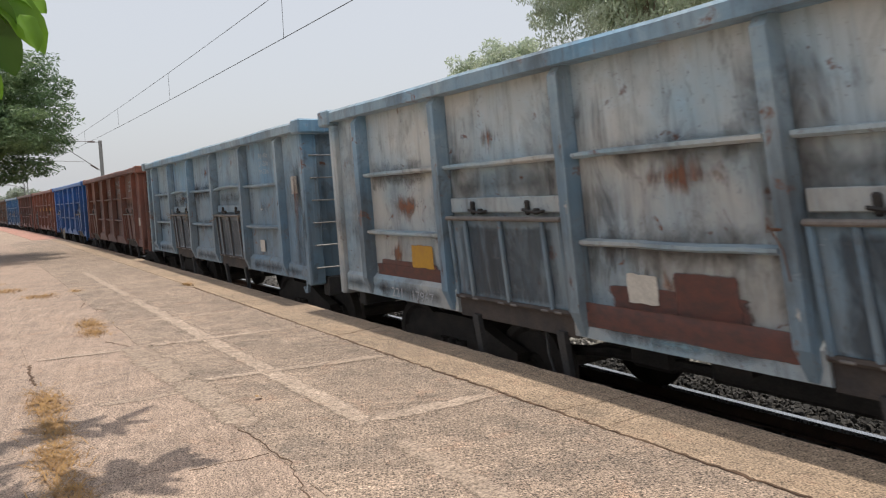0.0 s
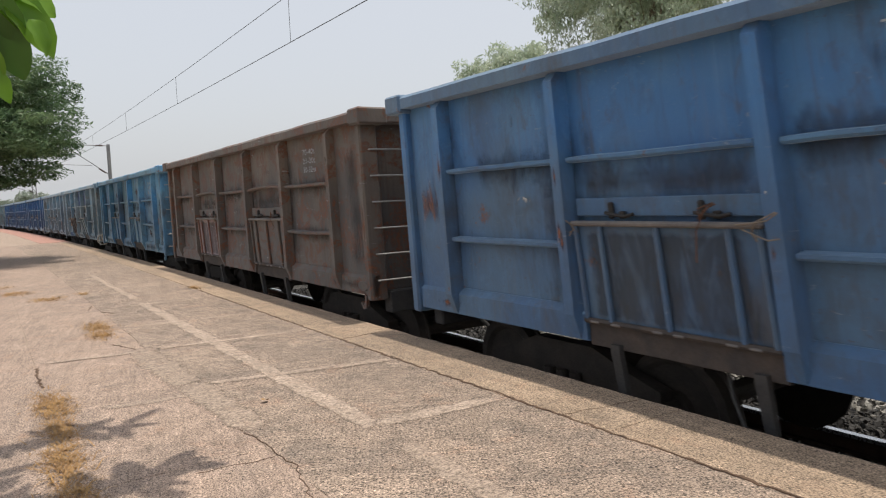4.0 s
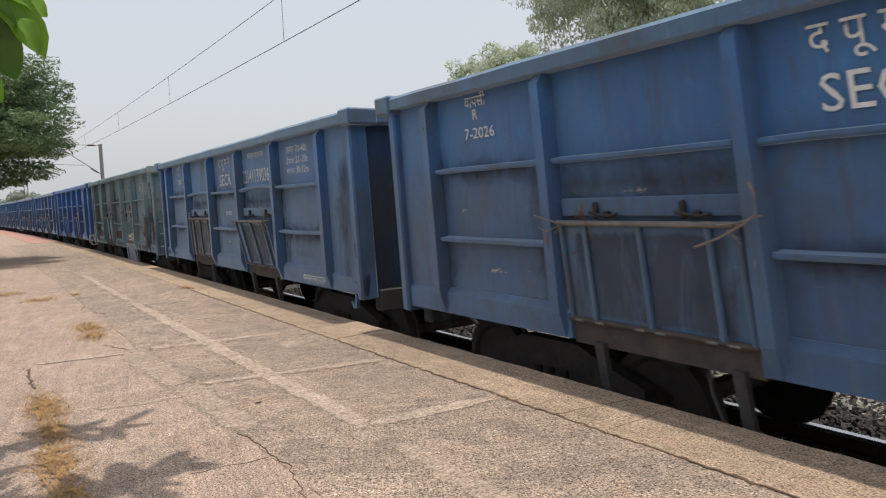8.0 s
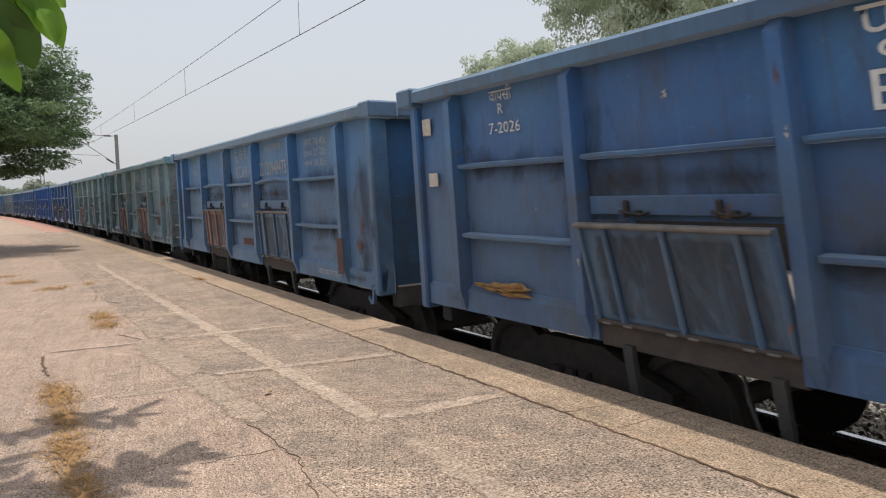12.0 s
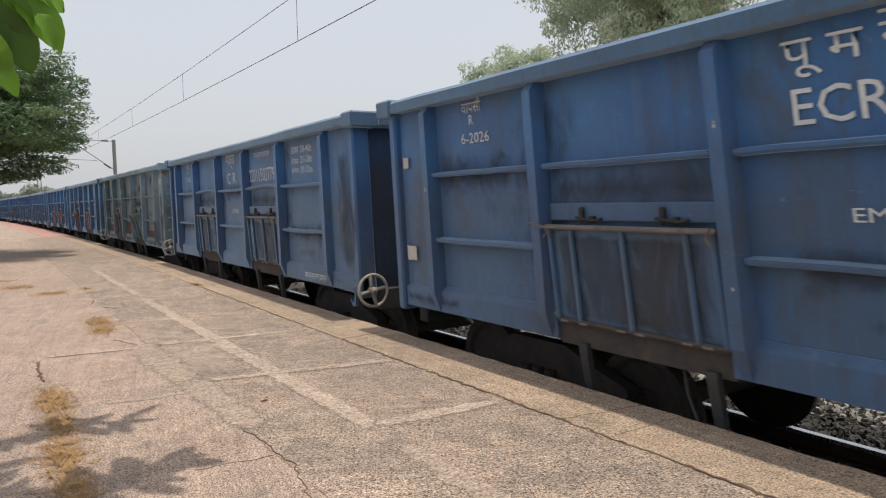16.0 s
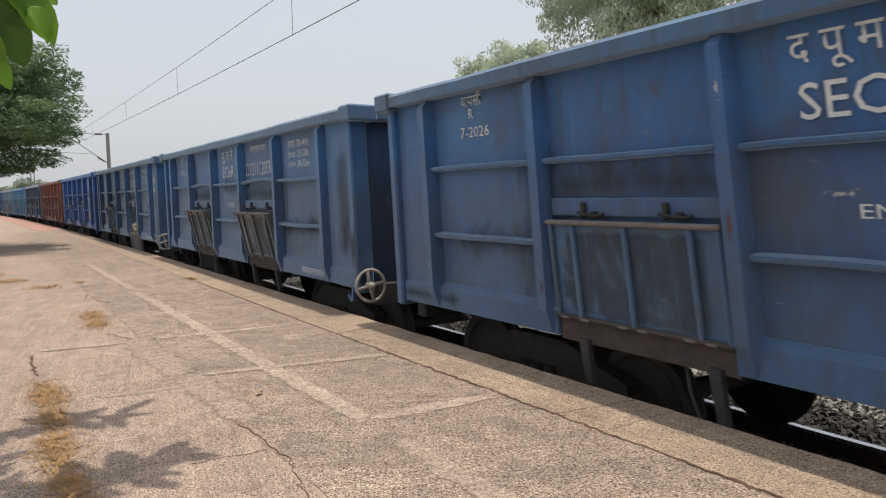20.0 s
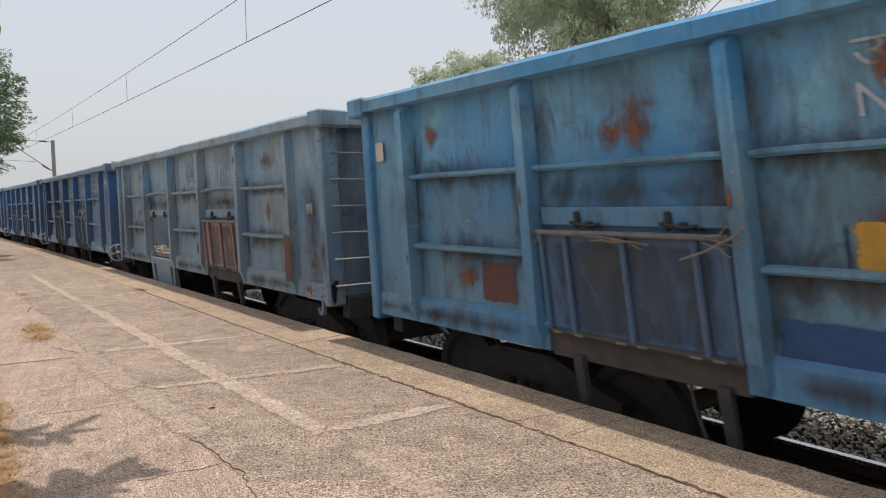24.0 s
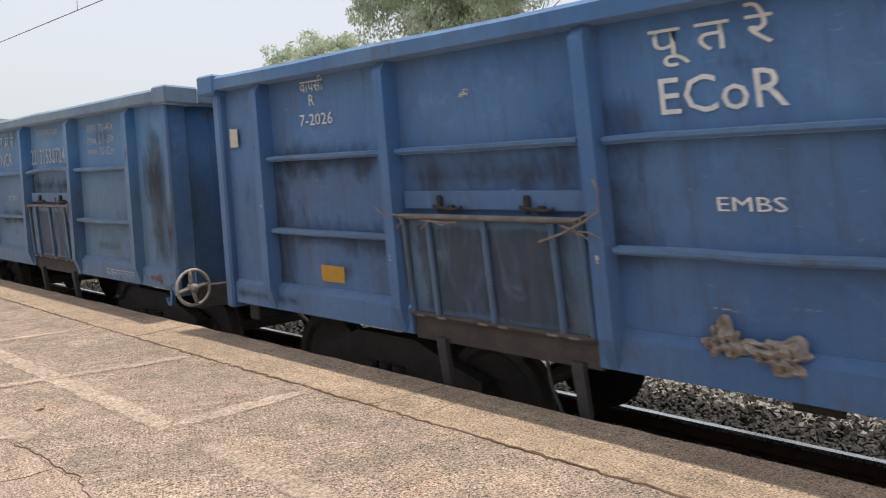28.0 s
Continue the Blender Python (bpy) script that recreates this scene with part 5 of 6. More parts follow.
        door = part("door", cached((dm.name, kind, "door", q), door_mesh), None, root, {True: "rust-orange flap door"}.get("orange" in state, ""))
        tilt = 12 if "lean" in state else 3
        if "open" in state:
            door.matrix_basis = pose(SILL_X + 0.01, (a + b) / 2, SILL_Z + 0.14, 0, 180 - 4, 0)
        else:
            door.matrix_basis = pose(SILL_X + 0.045, (a + b) / 2, SILL_Z + 0.15, 0, -tilt, 0)
        for u in (-w / 2 + 0.022, -w * 0.35, 0.0, w * 0.33, w / 2 - 0.022):
            part("batten", cached((dm.name, kind, "bat", q, round(u, 2)), lambda: Shape().worn_box(-0.055, -0.021, u - 0.02, u + 0.02, 0.02, 0.72, 0.008).mesh("batten", dm)), None, door)
        part("top_bar", cached((dm.name, kind, "tb", q), lambda: Shape().worn_box(-0.075, -0.021, -w / 2 - 0.01, w / 2 + 0.01, 0.715, 0.752, 0.012).mesh("top_bar", WORN_BAR)), None, door)
        part("hinge_bar", cached((dm.name, kind, "hb", q), lambda: Shape().tube([(-0.04, -w / 2, 0.02), (-0.04, w / 2, 0.02)], 0.022, 6).mesh("hinge_bar", DOOR_SILL)), None, door)
        if "open" not in state and (n * 7 + q * 3) % 5 < 3 and colour not in ("brown", "oxide", "pale"):
            tagged(part("tie_wire", door_ties(w, n * 2 + q), TIE, door, "frayed twisted wire tying the door shut"), kind="stuff")
        if dm is not mat:
            stain(door, 0.0, 0.36, w * 0.96, 0.7, "door_wear", -0.0215)
        # pale pieces stand in for sunlight showing through the hinge gap
        for f in (-0.40, -0.30, -0.05, 0.06, 0.30, 0.43):
            part("hinge", cached((kind, "hinge", q, f), lambda: Shape().worn_box(-0.072, -0.03, w * f - 0.04, w * f + 0.04, 0.008, 0.026, 0.006).mesh("hinge", WORN_BAR)), None, door)
        for f in (0.10, 0.82):
            u = a + w * f
            part("hanger_leg", cached((kind, "leg", q, f), lambda: Shape().rings([[(x, u - d, z), (x + 0.05, u - d, z), (x + 0.05, u + d, z), (x, u + d, z)] for x, z, d in ((-1.52, 0.42, 0.03), (-1.545, 0.75, 0.035), (-1.575, 1.0, 0.04), (-1.575, 1.06, 0.04))]).mesh("hanger_leg", LEG)), None, root)
    if kind == "long":
        hose = part("release_cable", cached(("cable",), lambda: Shape().tube([(-1.44, 1.50, 1.05), (-1.50, 1.44, 0.86), (-1.52, 1.36, 0.68), (-1.52, 1.33, 0.58)], 0.013, 6).mesh("release_cable", RUBBER)), None, root)
        part("cable_tip", cached(("tip",), lambda: Shape().tube([(-1.52, 1.335, 0.60), (-1.52, 1.325, 0.53), (-1.52, 1.32, 0.50)], [0.03, 0.034, 0.02], 8).mesh("cable_tip", TIP)), None, hose, "yellow-green cap")
    part("maker_plate", cached((c, kind, "oval"), lambda: Shape().prism([(SILL_X - 0.012, -half + 0.27 + 0.12 * math.cos(t), SILL_Z + 0.11 + 0.052 * math.sin(t)) for t in [2 * math.pi * i / 16 for i in range(16)]][::-1], [(SILL_X + 0.004, -half + 0.27 + 0.135 * math.cos(t), SILL_Z + 0.11 + 0.062 * math.sin(t)) for t in [2 * math.pi * i / 16 for i in range(16)]][::-1]).mesh("maker_plate", mat)), None, root)
    # running gear
    bu = 3.35 if kind == "long" else 3.25
    bogie(root, -bu)
    bogie(root, bu)
    for q, s in enumerate((-1, 1)):
        part("coupler", cached((kind, "coup", q), lambda: Shape().worn_box(-0.11, 0.11, min(s * (half - 0.2), s * (half + 0.28)), max(s * (half - 0.2), s * (half + 0.28)), 0.88, 1.08, 0.03).worn_box(-0.17, 0.15, min(s * (half + 0.24), s * (half + 0.465)), max(s * (half + 0.24), s * (half + 0.465)), 0.84, 1.12, 0.05).mesh("coupler", RUSTY)), None, root)
        part("brake_hose", cached((kind, "hose", q), lambda: Shape().tube([(-0.32, s * half, 0.98), (-0.34, s * (half + 0.18), 0.88), (-0.33, s * (half + 0.32), 0.68), (-0.25, s * (half + 0.42), 0.56), (-0.12, s * (half + 0.46), 0.62)], 0.028, 6).mesh("brake_hose", RUBBER)), None, root)
    part("towing_hook", cached((c, kind, "hook"), lambda: Shape().prism([(SILL_X, -half + 0.24 + y, SILL_Z + 0.04 + z) for y, z in HOOK], [(SILL_X + 0.04, -half + 0.24 + y, SILL_Z + 0.04 + z) for y, z in HOOK]).mesh("towing_hook", mat)), None, root)
    if wheel:
        hw = part("handbrake_wheel", cached((kind, "hw"), lambda: wheel_shape((-1.50, -half - 0.12, 1.10), (0, 1, 0), 0.185).mesh("handbrake_wheel", WHEEL, True)), None, root, "pale handbrake wheel")
        part("spindle", cached((kind, "spindle"), lambda: Shape().tube([(-1.50, -half - 0.14, 1.10), (-1.50, -half + 0.06, 1.10)], 0.02, 6).mesh("spindle", STEEL)), None, hw)
    if kind == "short" and n in (3, 5):
        part("handbrake_wheel", cached(("side_wheel", n), lambda: wheel_shape((-1.66, 1.47 if n == 3 else -1.15, 1.02), (1, 0, 0), 0.235).mesh("handbrake_wheel", WHEEL if n == 3 else STEEL, True)), None, root, "side handbrake wheel")
    markings(root, n, kind, half, zone, number, style, colour)
    for k, (what, u, z, w, h) in enumerate(extra):
        proud = 0.0003 * k
        u -= half
        if what == "paper":
            patch("paper", root, u, z, w, h, PAPER, n * 7 + int(w * 100), ragged=0.1, label="torn paper label", x=(PANEL - 0.057 if abs(u) > half - 0.95 else PANEL - 0.023) - proud)
        elif what == "notice":
            notice(root, u, z, w, h, n + int(u * 10), x=PANEL - 0.048 if abs(u) > half - 0.95 else PANEL - 0.02)
        else:
            film = {"grey": "soot_shade", "umber": "soot_shade", "navy": "patchblue", "light": "patchlight", "worn": "dust"}.get(what, what)
            grow = 1.25 if film != "yellow" else 1.12
            stain(root, u, z, w * grow, h * grow, film, x=(POST_X - 0.005 if w < 0.25 and min(abs(u - q) for q in posts) < 0.15 else PANEL - 0.052 if abs(u) > half - 0.95 else SILL_X - 0.008 if z < 1.25 else PANEL - 0.019) - proud)
    # grime of use: faint soot, painted shade at stiffeners; on old paint rust, flaking
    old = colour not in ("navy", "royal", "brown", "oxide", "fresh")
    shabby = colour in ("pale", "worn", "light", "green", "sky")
    dirt_shade = "grime" if shabby else "soot_shade"
    # dark runs centred on the posts: grime plus shade put into colour
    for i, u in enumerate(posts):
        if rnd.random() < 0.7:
            stain(root, u + rnd.uniform(-0.06, 0.06), rnd.uniform(1.7, 2.4), rnd.uniform(0.7, 1.1), rnd.uniform(1.2, 2.0), dirt_shade + "_run", PANEL - 0.0135 - 0.0002 * i)
    for k in range(9 if shabby else 6 if old else 4):
        i = rnd.randrange(5)
        a, b = posts[i] + 0.12, posts[i + 1] - 0.12
        if bays[i] == "door":
            z0, h = rnd.choice(((2.62, 0.5), (2.24, 0.22)))
        else:
            z0, h = rnd.choice(((2.75, 0.6), (2.05, 0.56), (1.48, 0.44), (1.48, 0.44)))
        w = rnd.uniform(0.4, 1.0) * (b - a)
        what = rnd.choice(("streak", "white", "dust", "white", "white") if not old else ("streak", "rust", "rust", "dust", "rust", "white") if shabby else ("streak", "rust", "dust", "dust", "white"))
        if what == "white":
            w, h, z0 = w * 0.7, h * 0.35, min(z0, 2.1)
        if z0 > 2.5 and not shabby:
            what = "streak"
        stain(root, rnd.uniform(a + w / 2, b - w / 2), z0 + rnd.uniform(-0.04, 0.04), w, h, what, PANEL - 0.0145 - 0.00012 * k)
    for e in (-1, 1):
        stain(root, e * (half - 0.45), 1.9 + rnd.uniform(-0.3, 0.5), rnd.uniform(0.4, 0.75), rnd.uniform(0.7, 1.6), rnd.choice(("streak", "dust") if not old else ("rust", "streak")), PANEL - 0.058)
        stain(root, e * (half - 0.62), SILL_Z + 0.11, 1.1, 0.17, rnd.choice(("dust", "soot_shade") if not old else ("rust", "soot_shade")), SILL_X - 0.0035)
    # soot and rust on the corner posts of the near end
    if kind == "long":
        stain(root, -half + 0.065, rnd.uniform(1.5, 1.9), 0.12, rnd.uniform(0.8, 1.4), rnd.choice(("soot_shade", "soot_shade", "grime", "rust")), -1.6085)
        stain(root, -half + 0.40, rnd.uniform(1.7, 2.2), rnd.uniform(0.5, 0.8), rnd.uniform(1.2, 1.8), "soot_shade_run", PANEL - 0.0585)
    # bare spots knocked into the uprights
    for u in posts:
        for _ in range(rnd.choice((1, 2, 3) if old else (0, 1, 2))):
            z = rnd.uniform(1.4, 2.85)
            stain(root, u + rnd.uniform(-0.03, 0.03), z, rnd.uniform(0.05, 0.1), rnd.uniform(0.08, 0.5), rnd.choice(("white", "rust", "rust") if old else ("white", "white", "rust")), POST_X - 0.004)
    if shabby:
        for i in (0, 2, 4):
            a, b = posts[i] + 0.1, posts[i + 1] - 0.1
            stain(root, (a + b) / 2, 1.15, b - a, 0.26, "grime", SILL_X - 0.0032)
            if n in (0, 26):
                stain(root, (a + b) / 2 + rnd.uniform(-0.1, 0.1), 1.37, (b - a) * rnd.uniform(0.8, 1.0), 0.2, "oxide", PANEL - 0.0158)
    if n == 9:
        stain(root, 8.3 - half, 1.15, 1.4, 0.2, "patchblue", SILL_X - 0.004)
    # dark film over each door bay, painting in shade below the rib
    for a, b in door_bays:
        stain(root, (a + b) / 2, 2.2, (b - a) * 1.05, 0.44, "soot_shade", PANEL - 0.0162)
    # dark films centred on the ribs paint in the shade under them
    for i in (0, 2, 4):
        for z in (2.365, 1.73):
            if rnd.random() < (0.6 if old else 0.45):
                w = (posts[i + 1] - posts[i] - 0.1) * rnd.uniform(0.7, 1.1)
                stain(root, (posts[i] + posts[i + 1]) / 2 + rnd.uniform(-0.2, 0.2), z, w, rnd.uniform(0.3, 0.55), dirt_shade, PANEL - 0.0168)
    for a, b in door_bays:
        if rnd.random() < 0.7:
            tie_wire(root, a + (b - a) * rnd.choice((0.2, 0.8)), 2.0, n * 5 + int(a * 10))
    if n in (13, 17):
        u, z, x = 4.46 - half, 2.56, PANEL - 0.016
        part("arrow", Shape().quad((x, u - 0.018, z + 0.07), (x, u - 0.018, z + 0.3), (x, u + 0.018, z + 0.3), (x, u + 0.018, z + 0.07)).quad((x, u - 0.05, z + 0.08), (x, u + 0.05, z + 0.08), (x, u, z)), ARROW_RED, root, "painted red arrow")
    if rnd.random() < 0.6:
        tie_wire(root, posts[rnd.choice((0, 1, 2))] + 0.02, rnd.uniform(1.85, 2.1), n)
    if n == 42:
        rag(root, 5.04 - half, 1.26, 0.3, 0.19, 1, CLOTH)
        rag(root, 5.30 - half, 1.30, 0.2, 0.2, 9, CLOTH)
    if n == 40:
        rag(root, 7.2 - half, 2.16, 0.3, 0.26, 2, STRAW)
        rag(root, 6.2 - half, 2.16, 0.26, 0.28, 3, STRAW)
    if n == 18:
        rag(root, 8.62 - half, 1.30, 0.7, 0.11, 4, STRAW)
    if n == 38:
        tie_wire(root, posts[0], 2.0, 77)
    return root


def wheel_shape(centre, normal, radius):
    sh = Shape().torus(centre, normal, radius, 0.019, 22, 6)
    nrm = Vector(normal)
    a = nrm.orthogonal().normalized()
    b = nrm.cross(a)
    c = Vector(centre)
    for k in range(4):
        t = k * math.pi / 2 + 0.6
        sh.tube([c + nrm * 0.02, c + (a * math.cos(t) + b * math.sin(t)) * radius], [0.026, 0.02], 6)
    sh.tube([c - nrm * 0.04, c + nrm * 0.05], 0.045, 8)
    return sh


TYPE_HI, LOAD_HI = "बाक्सएनएचएल", (("आयभार", "70-40t"), ("टेयर", "21-20t"), ("क्षेत्रफल", "30-32m"))


def markings(root, n, kind, half, zone, number, style, colour):
    """The lettering of one wagon. Distances run from the near end."""
    o = -half
    ink = LETTER if colour in ("navy", "royal", "oxide", "slate") or n == 42 else FAINT
    if style == "std":
        letter(root, TYPE_HI, o + 3.93, 2.855, 0.11, 0.76, ink)
        letter(root, number, o + 4.12 + 0.1 * (n % 2), 2.50, 0.21, 1.24, ink)
        letter(root, zone[0], o + 5.55, 2.76, 0.27, 0.52 if len(zone[0]) < 5 else 0.66, ink)
        letter(root, zone[1], o + 5.52, 2.505, 0.20, 0.52 if len(zone[1]) < 4 else 0.66, ink)
        for k, (h, v) in enumerate(LOAD_HI):
            z = 2.835 - 0.1415 * k
            letter(root, h, o + 2.24, z, 0.10, 0.29, ink)
            letter(root, v, o + 1.89, z + 0.005, 0.10, 0.42, ink)
        letter(root, TYPE_HI, o + 1.80, 1.065, 0.115, 0.74, ink, SILL_X - 0.006)
        letter(root, "वापसी", o + 8.71, 2.925, 0.13, 0.31, ink)
        letter(root, "R", o + 8.60, 2.815, 0.09, 0.07, ink)
        letter(root, "6-2026" if n == 24 else "7-2026", o + 8.74, 2.65, 0.095, 0.43, ink)
        letter(root, "EMBS", o + 5.27, 1.985, 0.075, 0.34, ink)
        letter(root, "B.H-225", o + 2.09, 1.41, 0.08, 0.51, GHOST)
    elif style == "new":
        a, b = number.split("/") if "/" in number else ("", "")
        if not a:
            letter(root, number, o + 2.40, 2.66, 0.2, 1.2, LETTER)
        letter(root, "BOXNHL" if n not in (15, 29) else TYPE_HI, o + 2.0, 2.945, 0.09, 0.43, ink)
        if a:
            letter(root, a, o + 2.40, 2.75, 0.165, 1.18, LETTER)
            letter(root, b, o + 2.24, 2.55, 0.165, 0.94, LETTER)
        cap = ("CARRYING CAPACITY", "TARE", "AREA") if n not in (15, 29) else ("भार क्षमता", "टेयर", "क्षेत्रफल")
        val = {15: ("70.50", "21.10", "30.32"), 29: ("71.08", "20.58", "30.32")}.get(n, ("71.08", "20.52", "30.32"))
        for k in range(3):
            z = 2.18 - 0.14 * k
            letter(root, cap[k], o + 2.36, z, 0.075, 0.44 if k == 0 else 0.18, ink)
            letter(root, val[k], o + 1.79, z, 0.09, 0.38, ink)
            letter(root, "t" if k < 2 else "m²", o + 1.22, z, 0.08, 0.035 if k < 2 else 0.1, ink)
        letter(root, zone[0], o + 0.60, 2.80, 0.20, 0.36, ink, PANEL - 0.05)
        letter(root, zone[1], o + 0.65, 2.49, 0.19, 0.38, ink, PANEL - 0.05)
        letter(root, {15: "04-21", 27: "01-25", 29: "01-25"}.get(n, "02-27"), o + 9.84, 2.90, 0.075, 0.24, ink, PANEL - 0.05)
        letter(root, "RETURN", o + 9.86, 2.72, 0.075, 0.27, ink, PANEL - 0.05)
        letter(root, "वापसी", o + 9.84, 2.56, 0.085, 0.24, ink, PANEL - 0.05)
        letter(root, "BOXNHL" if n not in (15, 29) else TYPE_HI, o + 2.28, 1.075, 0.09, 0.44, ink, SILL_X - 0.006)
        for k, (u, z, w, h) in enumerate({15: [(1.62, 1.52, 0.62, 0.2), (8.55, 2.08, 0.6, 0.5), (9.66, 1.6, 0.36, 0.22)], 27: [], 29: [(8.55, 1.47, 0.95, 0.3)]}.get(
                n, [(1.78, 1.52, 0.70, 0.24), (5.07, 1.48, 0.62, 0.24), (8.45, 2.06, 0.58, 0.45), (9.62, 1.72, 0.32, 0.2)])):
            notice(root, o + u, z, w, h, n + k, PANEL - 0.05 if u > 9.2 else PANEL - 0.017)
        if n in (27, 29):
            x, u, z, w, h = PANEL - 0.017, o + 1.68, 1.46, 0.72, 0.24
            part("text_frame", Shape().box(x, x + 0.003, u - w / 2, u + w / 2, z - h / 2, z - h / 2 + 0.012).box(x, x + 0.003, u - w / 2, u + w / 2, z + h / 2 - 0.012, z + h / 2).box(x, x + 0.003, u - w / 2, u - w / 2 + 0.012, z - h / 2 + 0.012, z + h / 2 - 0.012)
                 .box(x, x + 0.003, u + w / 2 - 0.012, u + w / 2, z - h / 2 + 0.012, z + h / 2 - 0.012), FAINT, root)
            for dz in (0.045, -0.045):
                part("print", Shape().box(x, x + 0.003, u - w * 0.36, u + w * 0.36, z + dz - 0.018, z + dz + 0.018), FAINT, root)
    elif style == "old":
        if "/" in number:
            a, b = number.split("/")
            letter(root, a, o + 3.80, 2.77, 0.155, 0.66, ink)
            letter(root, b, o + 3.74, 2.53, 0.155, 0.62, ink)
        elif number:
            letter(root, number, o + (4.17 if kind == "long" else 3.95), 2.59, 0.17, 1.26 if kind == "long" else 1.16, ink)
        if zone[0]:
            letter(root, zone[0], o + 5.30, 2.77, 0.20, 0.5, ink)
        if zone[1]:
            letter(root, zone[1], o + 5.30, 2.53, 0.17, 0.5, ink)
        for k, (h, v) in enumerate(LOAD_HI if colour not in ("worn", "pale") else ()):
            letter(root, v, o + 1.95, 2.80 - 0.12 * k, 0.075, 0.42, FAINT)
        if n == 9:
            letter(root, "SCR", o + 7.09, 2.69, 0.16, 0.5, FAINT, PANEL - 0.021)
        if n == 0:
            letter(root, "221   17967", o + 8.76, 1.075, 0.10, 0.82, FAINT, SILL_X - 0.006)
    elif style == "nr":
        letter(root, "N   R", o + 5.09, 2.79, 0.21, 0.50, FAINT)
        letter(root, "उ   रे", o + 5.10, 2.48, 0.22, 0.53, FAINT)
        letter(root, number, o + 4.06, 2.60, 0.16, 1.2, FAINT)
        for k, s in enumerate(("C.C 58.83t", "TARE 22.47t", "AREA 28.9m")):
            letter(root, s, o + 2.35, 2.88 - 0.16 * k, 0.095, 0.62, FAINT)


